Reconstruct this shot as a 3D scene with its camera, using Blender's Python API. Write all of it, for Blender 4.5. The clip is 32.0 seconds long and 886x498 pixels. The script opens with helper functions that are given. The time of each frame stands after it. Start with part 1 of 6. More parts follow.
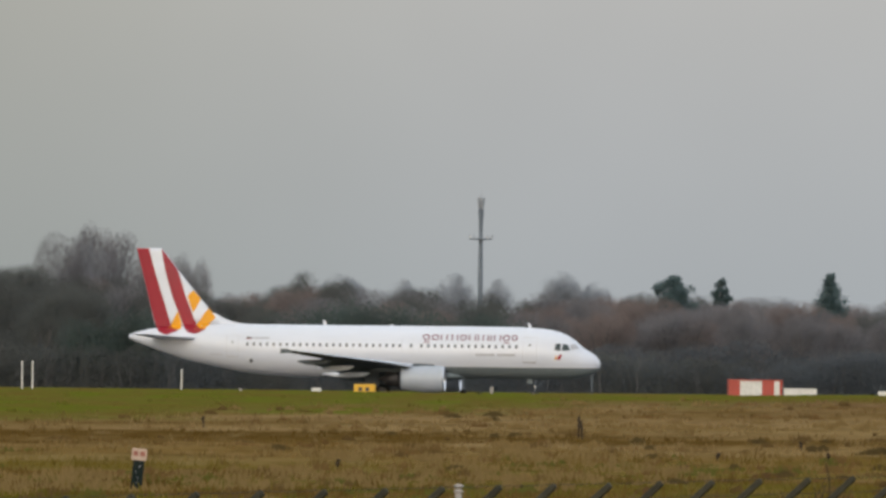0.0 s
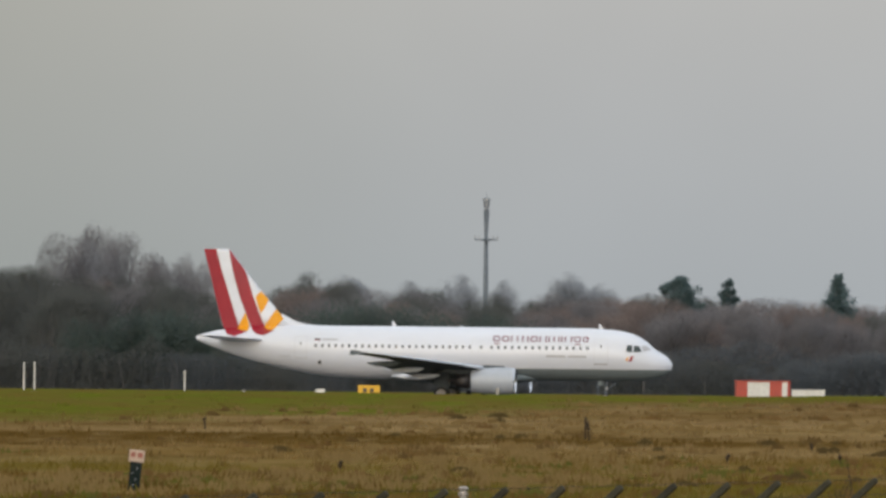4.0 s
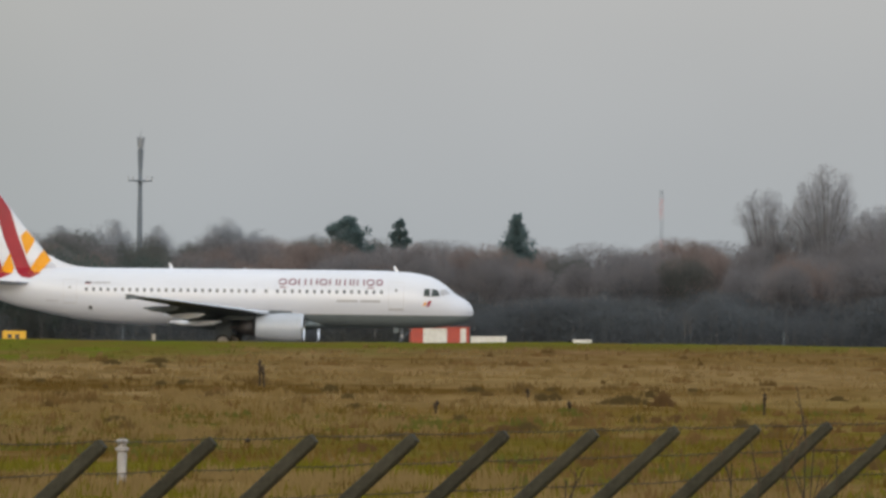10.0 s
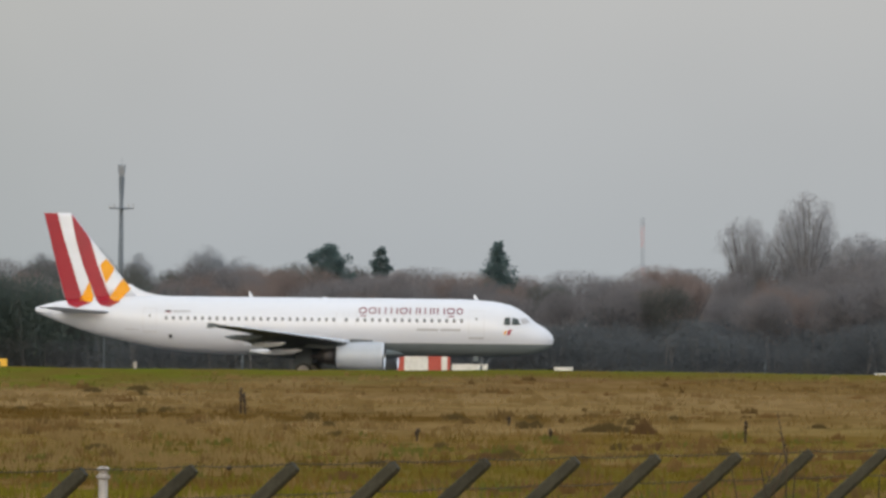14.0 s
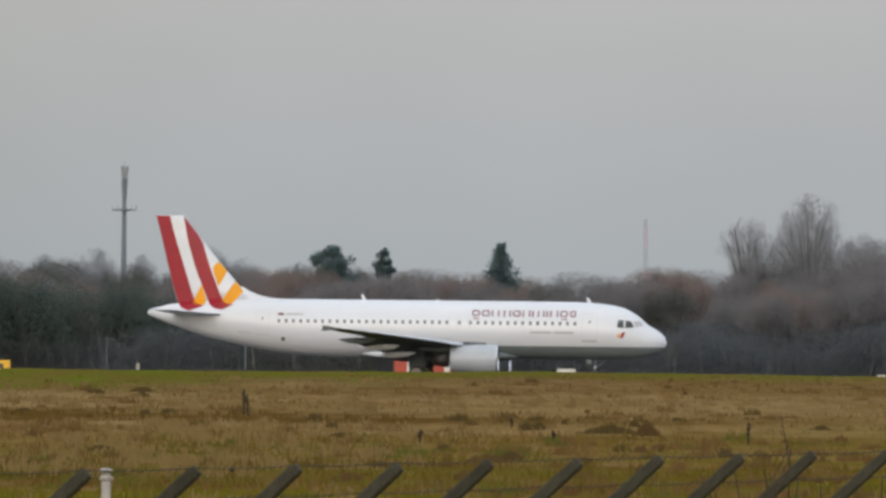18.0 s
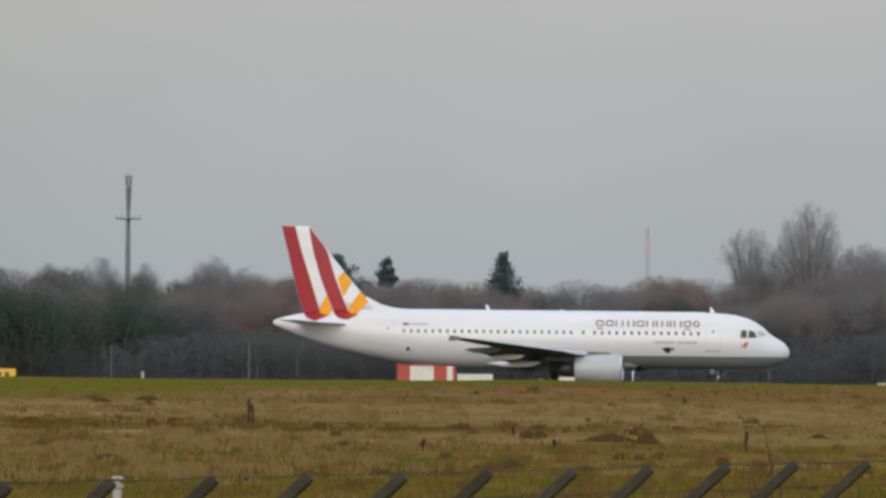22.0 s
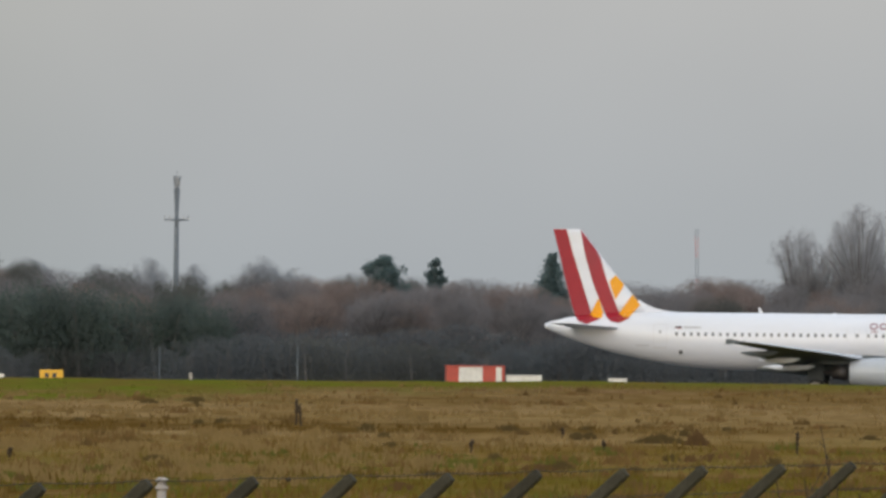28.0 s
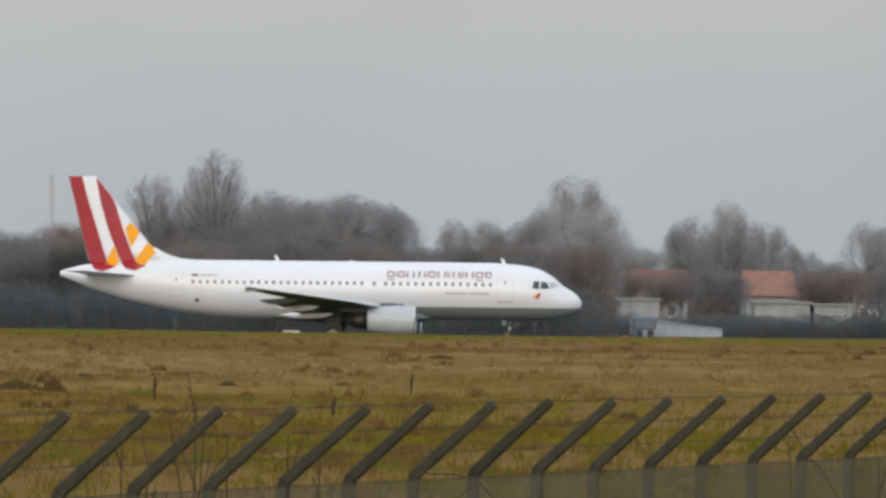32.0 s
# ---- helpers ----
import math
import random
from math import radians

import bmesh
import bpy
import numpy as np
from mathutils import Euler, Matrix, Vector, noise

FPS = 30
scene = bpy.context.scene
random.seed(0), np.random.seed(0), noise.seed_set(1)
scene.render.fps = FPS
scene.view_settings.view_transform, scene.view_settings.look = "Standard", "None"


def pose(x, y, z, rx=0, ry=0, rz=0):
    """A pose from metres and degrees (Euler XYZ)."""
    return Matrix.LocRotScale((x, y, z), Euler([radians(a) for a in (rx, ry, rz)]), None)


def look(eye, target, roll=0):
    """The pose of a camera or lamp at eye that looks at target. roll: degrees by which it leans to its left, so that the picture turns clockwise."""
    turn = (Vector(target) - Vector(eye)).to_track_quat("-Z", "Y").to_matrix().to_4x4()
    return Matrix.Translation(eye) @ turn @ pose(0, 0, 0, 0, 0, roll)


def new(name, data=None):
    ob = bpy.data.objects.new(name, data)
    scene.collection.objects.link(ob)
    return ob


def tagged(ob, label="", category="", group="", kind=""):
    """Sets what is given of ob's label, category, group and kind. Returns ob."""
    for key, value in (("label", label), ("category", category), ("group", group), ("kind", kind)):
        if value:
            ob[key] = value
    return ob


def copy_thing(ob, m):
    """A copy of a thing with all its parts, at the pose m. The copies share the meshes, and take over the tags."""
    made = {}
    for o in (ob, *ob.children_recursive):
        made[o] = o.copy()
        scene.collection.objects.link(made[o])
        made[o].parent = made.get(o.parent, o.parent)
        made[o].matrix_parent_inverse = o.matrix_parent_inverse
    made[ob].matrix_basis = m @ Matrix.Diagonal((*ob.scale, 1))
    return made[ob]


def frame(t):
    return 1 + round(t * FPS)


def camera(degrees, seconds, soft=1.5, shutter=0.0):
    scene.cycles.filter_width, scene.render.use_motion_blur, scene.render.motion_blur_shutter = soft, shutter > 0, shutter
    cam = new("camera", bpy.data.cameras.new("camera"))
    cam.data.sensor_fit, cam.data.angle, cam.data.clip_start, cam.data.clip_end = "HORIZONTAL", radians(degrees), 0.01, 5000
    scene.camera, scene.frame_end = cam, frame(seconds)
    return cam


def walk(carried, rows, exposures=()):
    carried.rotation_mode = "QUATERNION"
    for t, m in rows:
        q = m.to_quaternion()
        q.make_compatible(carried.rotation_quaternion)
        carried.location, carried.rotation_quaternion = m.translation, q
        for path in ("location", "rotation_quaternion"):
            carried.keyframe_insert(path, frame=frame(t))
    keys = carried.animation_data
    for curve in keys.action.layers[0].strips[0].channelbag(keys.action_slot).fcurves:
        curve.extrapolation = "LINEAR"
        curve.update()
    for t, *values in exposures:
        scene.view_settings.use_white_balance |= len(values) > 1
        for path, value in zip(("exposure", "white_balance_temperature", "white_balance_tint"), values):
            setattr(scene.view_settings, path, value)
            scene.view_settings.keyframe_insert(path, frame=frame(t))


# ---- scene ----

# ---------------------------------------------------------------- camera
# x runs along the runway, y away from the spectators' mound, z up from the runway.
F, EYE_Z = 22000.0, 4.7
cam = camera(2 * math.degrees(math.atan(784 / F)), 32.0, soft=3.0, shutter=0.2)
walk(cam, [
    (0.0, look((2.404, -83.61, 5.789), (-23.477, 816.39, 11.483), 0.6)),
    (0.5, look((2.390, -83.20, 5.784), (-23.460, 816.80, 11.485), 0.6)),
    (1.0, look((2.374, -82.80, 5.779), (-23.431, 817.20, 11.562), 0.6)),
    (1.5, look((2.355, -82.40, 5.775), (-23.364, 817.60, 11.547), 0.6)),
    (2.0, look((2.345, -82.00, 5.770), (-23.389, 818.00, 11.499), 0.6)),
    (2.5, look((2.305, -80.21, 5.748), (-23.560, 819.79, 11.521), 0.6)),
    (3.0, look((2.267, -78.44, 5.727), (-23.748, 821.56, 11.508), 0.6)),
    (3.5, look((2.229, -76.67, 5.706), (-23.940, 823.33, 11.491), 0.6)),
    (5.5, look((2.094, -70.87, 5.635), (-24.503, 829.13, 11.829), 0.6)),
    (6.0, look((2.031, -68.26, 5.603), (-24.748, 831.74, 11.949), 0.6)),
    (6.5, look((1.960, -65.67, 5.571), (-24.909, 834.33, 12.068), 0.6)),
    (7.0, look((1.897, -63.08, 5.539), (-25.173, 836.92, 12.072), 0.6)),
    (7.5, look((1.607, -52.38, 5.405), (-26.003, 847.62, 12.161), 0.6)),
    (8.0, look((1.162, -37.50, 5.213), (-26.734, 862.50, 11.747), 0.6)),
    (8.5, look((0.686, -22.13, 5.008), (-27.196, 877.87, 10.632), 0.6)),
    (9.0, look((0.239, -9.09, 4.828), (-23.434, 890.91, 9.222), 0.6)),
    (9.5, look((0.000, -0.00, 4.700), (-14.671, 900.00, 8.404), 0.6)),
    (10.0, look((0.000, -0.00, 4.700), (-1.017, 900.00, 7.514), 0.6)),
    (10.5, look((0.000, -0.00, 4.700), (-0.939, 900.00, 8.921), 0.6)),
    (11.0, look((0.000, -0.00, 4.700), (-1.147, 900.00, 9.751), 0.6)),
    (11.5, look((0.000, -0.00, 4.700), (-1.095, 900.00, 9.763), 0.6)),
    (12.0, look((0.000, -0.00, 4.700), (-0.750, 900.00, 9.795), 0.6)),
    (12.5, look((0.000, -0.00, 4.700), (-0.473, 900.00, 9.739), 0.6)),
    (13.0, look((0.000, -0.00, 4.700), (-0.143, 900.00, 9.737), 0.6)),
    (13.5, look((-0.000, -0.00, 4.700), (0.120, 900.00, 9.580), 0.6)),
    (14.0, look((-0.000, -0.00, 4.700), (0.327, 900.00, 9.530), 0.6)),
    (14.5, look((-0.000, -0.00, 4.700), (0.435, 900.00, 9.497), 0.6)),
    (16.5, look((-0.000, -0.00, 4.700), (0.390, 900.00, 9.493), 0.6)),
    (17.0, look((-0.000, -0.00, 4.700), (0.317, 900.00, 9.594), 0.6)),
    (17.5, look((-0.000, -0.00, 4.700), (0.207, 900.00, 9.670), 0.6)),
    (18.0, look((-0.000, -0.00, 4.700), (0.116, 900.00, 9.642), 0.6)),
    (18.5, look((-0.000, -0.00, 4.700), (0.001, 900.00, 9.736), 0.6)),
    (19.0, look((0.000, -0.00, 4.700), (-0.006, 900.00, 9.715), 0.6)),
    (19.5, look((-0.000, -0.00, 4.700), (0.018, 900.00, 9.775), 0.6)),
    (20.0, look((0.000, -0.00, 4.700), (-0.041, 900.00, 9.844), 0.6)),
    (20.5, look((0.000, -1.35, 4.719), (-0.089, 898.65, 9.900), 0.6)),
    (21.0, look((0.000, -2.71, 4.738), (-0.095, 897.29, 9.980), 0.6)),
    (21.5, look((0.000, -4.07, 4.758), (-0.057, 895.93, 10.146), 0.6)),
    (22.0, look((0.001, -6.12, 4.786), (-0.079, 893.88, 10.274), 0.6)),
    (22.5, look((0.001, -8.17, 4.815), (-0.097, 891.83, 10.346), 0.6)),
    (23.0, look((0.001, -10.93, 4.854), (-0.074, 889.07, 10.586), 0.6)),
    (23.5, look((0.001, -13.71, 4.892), (-0.062, 886.29, 10.677), 0.6)),
    (24.0, look((-0.000, -16.50, 4.931), (0.001, 883.50, 10.804), 0.6)),
    (24.5, look((-0.000, -19.31, 4.969), (0.006, 880.69, 10.946), 0.6)),
    (26.5, look((0.027, -14.63, 4.905), (-1.621, 885.37, 11.153), 0.6)),
    (27.0, look((0.027, -10.47, 4.847), (-2.260, 889.53, 11.019), 0.6)),
    (27.5, look((0.020, -6.34, 4.790), (-2.870, 893.66, 10.742), 0.6)),
    (28.0, look((0.013, -3.16, 4.745), (-3.625, 896.84, 10.310), 0.6)),
    (28.5, look((0.000, -0.00, 4.700), (-4.257, 900.00, 9.915), 0.6)),
    (29.0, look((0.000, -0.00, 4.700), (-4.789, 900.00, 9.707), 0.6)),
    (29.5, look((-0.000, -0.00, 4.700), (3.466, 900.00, 9.382), 0.6)),
    (29.6, look((-0.000, -0.00, 4.700), (8.795, 900.00, 9.445), 0.6)),
    (29.7, look((-0.000, -0.00, 4.700), (15.341, 900.00, 9.568), 0.6)),
    (29.8, look((-0.000, -0.00, 4.700), (20.373, 900.00, 9.650), 0.6)),
    (29.9, look((-0.000, -0.00, 4.700), (29.782, 900.00, 9.691), 0.6)),
    (30.0, look((-0.000, -0.00, 4.700), (39.559, 900.00, 9.691), 0.6)),
    (30.1, look((-0.000, -0.00, 4.700), (49.705, 900.00, 9.609), 0.6)),
    (30.2, look((-0.000, -0.00, 4.700), (53.059, 900.00, 9.405), 0.6)),
    (30.3, look((-0.000, -0.00, 4.700), (51.750, 900.00, 9.159), 0.6)),
    (30.4, look((-0.000, -0.00, 4.700), (50.155, 900.00, 9.118), 0.6)),
    (30.5, look((-0.000, -0.00, 4.700), (48.652, 900.00, 9.150), 0.6)),
    (31.0, look((-0.000, -0.00, 4.700), (46.659, 900.00, 8.388), 0.6)),
    (31.5, look((-0.000, -0.00, 4.700), (46.851, 900.00, 7.599), 0.6)),
    (32.0, look((-0.000, -0.00, 4.700), (43.153, 900.00, 6.882), 0.6)),
], exposures=((0, -0.11, 6500, 10), (9.6, -0.11, 6500, 10), (10.8, -0.02, 6500, 10), (14.5, -0.02, 6480, 10), (16.5, -0.09, 6460, 10), (29.9, -0.10, 6440, 10), (30.6, 0.04, 6390, 10), (32, 0.05, 6420, 10)))


def at(ax, ay, y):
    """A place at distance y from the mound, by its bearing and fall in units of 1/F."""
    return Vector(((ax - 560) / F * y, y, EYE_Z - (ay - 185) / F * y))


# ---------------------------------------------------------------- world and light
world = bpy.data.worlds.new("overcast_sky")
scene.world = world
world.use_nodes = True
wn, wl = world.node_tree.nodes, world.node_tree.links
wn.clear()
sky = wn.new("ShaderNodeTexSky")
sky.sky_type, sky.sun_disc = "NISHITA", False
sky.sun_elevation, sky.sun_rotation = radians(13), radians(194)
sky.air_density, sky.dust_density = 1.0, 4.0
bg_sky = wn.new("ShaderNodeBackground")
bg_sky.inputs["Strength"].default_value = 0.05
wl.new(sky.outputs[0], bg_sky.inputs["Color"])
coord = wn.new("ShaderNodeTexCoord")
sep = wn.new("ShaderNodeSeparateXYZ")
wl.new(coord.outputs["Generated"], sep.inputs[0])
ramp = wn.new("ShaderNodeValToRGB")
ramp.color_ramp.elements[0].position, ramp.color_ramp.elements[0].color = 0.0, (0.398, 0.430, 0.456, 1)
ramp.color_ramp.elements[1].position, ramp.color_ramp.elements[1].color = 1.0, (1.05, 1.12, 1.21, 1)
low = ramp.color_ramp.elements.new(0.03)
low.color = (0.476, 0.476, 0.476, 1)
mid = ramp.color_ramp.elements.new(0.3)
mid.color = (0.82, 0.87, 0.94, 1)
wl.new(sep.outputs["Z"], ramp.inputs[0])
clouds = wn.new("ShaderNodeTexNoise")
clouds.inputs["Scale"].default_value, clouds.inputs["Detail"].default_value = 28.0, 3.0
wl.new(coord.outputs["Generated"], clouds.inputs["Vector"])
cmul = wn.new("ShaderNodeMapRange")
cmul.inputs["To Min"].default_value, cmul.inputs["To Max"].default_value = 0.92, 1.08
wl.new(clouds.outputs["Fac"], cmul.inputs["Value"])
# added: the sky dims and yellows westwards in place of lens edge darkening
west = wn.new("ShaderNodeMapRange")
west.interpolation_type = "SMOOTHSTEP"
west.inputs["From Min"].default_value, west.inputs["From Max"].default_value = -0.012, -0.075
wl.new(sep.outputs["X"], west.inputs["Value"])
thick = wn.new("ShaderNodeMix")
thick.data_type, thick.blend_type = "RGBA", "MULTIPLY"
thick.inputs["B"].default_value = (0.83, 0.83, 0.77, 1)
wl.new(west.outputs[0], thick.inputs["Factor"])
wl.new(ramp.outputs[0], thick.inputs["A"])
bg_cloud = wn.new("ShaderNodeBackground")
wl.new(thick.outputs["Result"], bg_cloud.inputs["Color"])
wl.new(cmul.outputs[0], bg_cloud.inputs["Strength"])
both = wn.new("ShaderNodeAddShader")
wl.new(bg_sky.outputs[0], both.inputs[0])
wl.new(bg_cloud.outputs[0], both.inputs[1])
wout = wn.new("ShaderNodeOutputWorld")
wl.new(both.outputs[0], wout.inputs["Surface"])

sun_data = bpy.data.lights.new("sun", "SUN")
sun_data.energy, sun_data.angle, sun_data.color = 1.1, radians(45), (1.0, 0.99, 0.975)
sun = new("sun", sun_data)
sun.matrix_world = look((-150, -560, 150), (0, 60, 0))

# ---------------------------------------------------------------- materials


def material(name, color, rough=0.6, metal=0.0, second=None, scale=2.0, stretch=(1, 1, 1), fine=0.0, bump=0.0, islands=0.0, objects=0.0, coords="Object", through_light=0.0, shine=0.5, lift=0.0):
    """Principled material: colour mixed with a second one by noise, fine grain, bump, and variation per island or object."""
    m = bpy.data.materials.new(name)
    m.use_nodes = True
    n, l = m.node_tree.nodes, m.node_tree.links
    p = n["Principled BSDF"]
    p.inputs["Roughness"].default_value, p.inputs["Metallic"].default_value, p.inputs["Specular IOR Level"].default_value = rough, metal, shine
    tc = n.new("ShaderNodeTexCoord")
    mp = n.new("ShaderNodeMapping")
    mp.inputs["Scale"].default_value = stretch
    l.new(tc.outputs[coords], mp.inputs[0])
    noise_tex = n.new("ShaderNodeTexNoise")
    noise_tex.inputs["Scale"].default_value, noise_tex.inputs["Detail"].default_value = scale, 6.0
    l.new(mp.outputs[0], noise_tex.inputs["Vector"])
    mix = n.new("ShaderNodeMix")
    mix.data_type = "RGBA"
    mix.inputs["A"].default_value = (*color, 1)
    mix.inputs["B"].default_value = (*(second or color), 1)
    steep = n.new("ShaderNodeMapRange")
    steep.inputs["From Min"].default_value, steep.inputs["From Max"].default_value = 0.35, 0.65
    l.new(noise_tex.outputs["Fac"], steep.inputs["Value"])
    l.new(steep.outputs[0], mix.inputs["Factor"])
    out = mix.outputs["Result"]
    value = None
    if fine:
        grain = n.new("ShaderNodeTexNoise")
        grain.inputs["Scale"].default_value, grain.inputs["Detail"].default_value = scale * 9, 4.0
        l.new(mp.outputs[0], grain.inputs["Vector"])
        value = n.new("ShaderNodeMapRange")
        value.inputs["From Min"].default_value, value.inputs["From Max"].default_value = 0.25, 0.75
        value.inputs["To Min"].default_value, value.inputs["To Max"].default_value = 1 - fine, 1 + fine
        l.new(grain.outputs["Fac"], value.inputs["Value"])
    for amount, node, socket in ((islands, "ShaderNodeNewGeometry", "Random Per Island"), (objects, "ShaderNodeObjectInfo", "Random")):
        if amount:
            rnd = n.new(node)
            r = n.new("ShaderNodeMapRange")
            r.inputs["To Min"].default_value, r.inputs["To Max"].default_value = 1 - amount, 1 + amount
            l.new(rnd.outputs[socket], r.inputs["Value"])
            if value:
                mul = n.new("ShaderNodeMath")
                mul.operation = "MULTIPLY"
                l.new(value.outputs[0], mul.inputs[0])
                l.new(r.outputs[0], mul.inputs[1])
                value = mul
            else:
                value = r
    if value:
        hsv = n.new("ShaderNodeHueSaturation")
        l.new(value.outputs[0], hsv.inputs["Value"])
        l.new(out, hsv.inputs["Color"])
        out = hsv.outputs[0]
    l.new(out, p.inputs["Base Color"])
    if through_light:
        tr, mx = n.new("ShaderNodeBsdfTranslucent"), n.new("ShaderNodeMixShader")
        mx.inputs[0].default_value = through_light
        l.new(out, tr.inputs["Color"])
        l.new(p.outputs[0], mx.inputs[1])
        l.new(tr.outputs[0], mx.inputs[2])
        l.new(mx.outputs[0], n["Material Output"].inputs["Surface"])
    if lift:
        # leaves and twigs turn their faces to the sky on average
        geo, add, unit = n.new("ShaderNodeNewGeometry"), n.new("ShaderNodeVectorMath"), n.new("ShaderNodeVectorMath")
        unit.operation = "NORMALIZE"
        add.inputs[1].default_value = (0, 0, lift)
        l.new(geo.outputs["Normal"], add.inputs[0])
        l.new(add.outputs[0], unit.inputs[0])
        l.new(unit.outputs[0], p.inputs["Normal"])
    if bump:
        b = n.new("ShaderNodeBump")
        b.inputs["Strength"].default_value = bump
        l.new(noise_tex.outputs["Fac"], b.inputs["Height"])
        l.new(b.outputs[0], p.inputs["Normal"])
    return m


WHITE = material("white_aircraft_paint", (0.655, 0.675, 0.735), 0.32, second=(0.615, 0.63, 0.675), scale=0.5, stretch=(0.3, 1, 1.6), fine=0.02)
BELLY = material("grey_belly_paint", (0.19, 0.222, 0.228), 0.7, second=(0.165, 0.19, 0.195), scale=0.6, stretch=(0.4, 1, 1), fine=0.05, shine=0.1)
# wing grey is set darker than its paint, shade of the underside included
WING_GREY_SHADED = material("wing_grey_with_underside_shade", (0.115, 0.130, 0.138), 0.8, second=(0.095, 0.108, 0.118), scale=0.7, fine=0.05, shine=0.08)
NACELLE = material("nacelle_silver_grey_paint", (0.41, 0.44, 0.49), 0.4, second=(0.37, 0.40, 0.44), scale=1.2, fine=0.04)
BARE_METAL = material("polished_metal", (0.75, 0.76, 0.78), 0.25, 1.0, second=(0.65, 0.66, 0.68), scale=3, fine=0.05)
DARK_METAL = material("dark_metal", (0.05, 0.05, 0.055), 0.5, 0.6, second=(0.08, 0.07, 0.065), scale=4, fine=0.1)
RED = material("dark_red_livery", (0.31, 0.012, 0.026), 0.4, second=(0.26, 0.011, 0.024), scale=0.8, fine=0.03, shine=0.3)
YELLOW = material("golden_yellow_livery", (0.78, 0.34, 0.008), 0.4, second=(0.72, 0.30, 0.007), scale=0.8, fine=0.03, shine=0.25)
LETTER = material("faded_mauve_lettering", (0.21, 0.060, 0.085), 0.35, second=(0.17, 0.060, 0.085), scale=2, fine=0.05)
SMALL_GREY = material("grey_markings", (0.42, 0.42, 0.44), 0.4, second=(0.36, 0.36, 0.38), scale=3)
BLACK = material("black_markings", (0.03, 0.03, 0.03), 0.5, second=(0.05, 0.04, 0.04), scale=3)
CABIN_GLASS = material("dark_cabin_glass", (0.095, 0.105, 0.12), 0.15, second=(0.13, 0.14, 0.155), scale=2)
COCKPIT_GLASS = material("dark_cockpit_glass", (0.042, 0.056, 0.055), 0.3, second=(0.055, 0.068, 0.066), scale=2, shine=0.3)
TYRE = material("black_tyre_rubber", (0.025, 0.025, 0.027), 0.8, second=(0.05, 0.048, 0.045), scale=8, fine=0.15)
CONCRETE = material("weathered_concrete", (0.052, 0.048, 0.034), 0.9, second=(0.031, 0.030, 0.021), scale=3, fine=0.3, bump=0.3, objects=0.18, shine=0.15)
LINK = material("dull_galvanised_mesh", (0.138, 0.127, 0.092), 0.9, 0.0, second=(0.108, 0.099, 0.070), scale=0.6, shine=0.1)
WIRE = material("rusty_galvanised_wire", (0.085, 0.07, 0.05), 0.95, 0.0, second=(0.065, 0.054, 0.038), scale=6, shine=0.05)
BARK = material("grey_brown_bark", (0.12, 0.113, 0.110), 0.9, second=(0.098, 0.094, 0.092), scale=3, fine=0.2, bump=0.3, objects=0.2)
# TWIG and TWIG_RED are lifted in tone to stand in for haze
TWIG = material("bare_grey_brown_twigs", (0.210, 0.194, 0.194), 0.9, second=(0.190, 0.184, 0.189), scale=0.25, islands=0.03, objects=0.10, through_light=0.5, lift=0.9, shine=0.1)
TWIG_RED = material("reddish_birch_twigs", (0.252, 0.192, 0.168), 0.9, second=(0.222, 0.186, 0.172), scale=0.25, islands=0.03, objects=0.10, through_light=0.5, lift=0.9, shine=0.1)
TWIG_DARK = material("dark_alder_twigs", (0.123, 0.123, 0.112), 0.9, second=(0.108, 0.114, 0.106), scale=0.25, islands=0.03, objects=0.12, through_light=0.5, lift=0.9, shine=0.1)
# scrub colour holds both blue haze and the shade under the crowns
SCRUB = material("hazed_shaded_scrub", (0.114, 0.128, 0.138), 0.95, second=(0.124, 0.126, 0.130), scale=0.12, islands=0.02, objects=0.05, through_light=0.5, lift=0.6, shine=0.05)
# these two twig colours are paled to imitate haze
TWIG_GREY = material("haze_grey_twigs", (0.30, 0.295, 0.305), 0.9, second=(0.26, 0.255, 0.262), scale=0.3, islands=0.04, objects=0.10, through_light=0.4, lift=0.9, shine=0.12)
TWIG_HAZED = material("haze_paled_twigs", (0.36, 0.355, 0.36), 0.9, second=(0.30, 0.292, 0.292), scale=0.3, islands=0.04, objects=0.12, through_light=0.4, lift=0.9, shine=0.12)
# distant twigs: the haze of their distance is put in as blue-grey
TWIG_FAR_HAZED = material("hazed_distant_twigs", (0.36, 0.375, 0.395), 0.9, second=(0.32, 0.335, 0.355), scale=0.3, islands=0.03, objects=0.10, through_light=0.4, lift=0.9, shine=0.1)
NEEDLE = material("dark_green_needles", (0.098, 0.142, 0.140), 0.9, second=(0.084, 0.122, 0.124), scale=1.2, islands=0.06, objects=0.10, through_light=0.4, lift=0.7, shine=0.1)
IVY = material("dark_evergreen_leaves", (0.084, 0.110, 0.095), 0.9, second=(0.094, 0.114, 0.106), scale=0.4, islands=0.03, objects=0.14, through_light=0.5, lift=0.3, shine=0.05)
ASPHALT = material("runway_asphalt", (0.055, 0.055, 0.057), 0.85, second=(0.04, 0.04, 0.042), scale=0.4, fine=0.15, bump=0.2, coords="Generated")
PIPE_WHITE = material("grimy_white_plastic", (0.38, 0.35, 0.32), 0.7, second=(0.28, 0.255, 0.23), scale=4, fine=0.12)
SEAM = material("pale_grey_seam", (0.55, 0.55, 0.57), 0.5, second=(0.5, 0.5, 0.52), scale=3)
WHITE_PAINT = material("chalky_white_paint", (0.72, 0.70, 0.66), 0.7, second=(0.58, 0.56, 0.52), scale=2.5, fine=0.08)
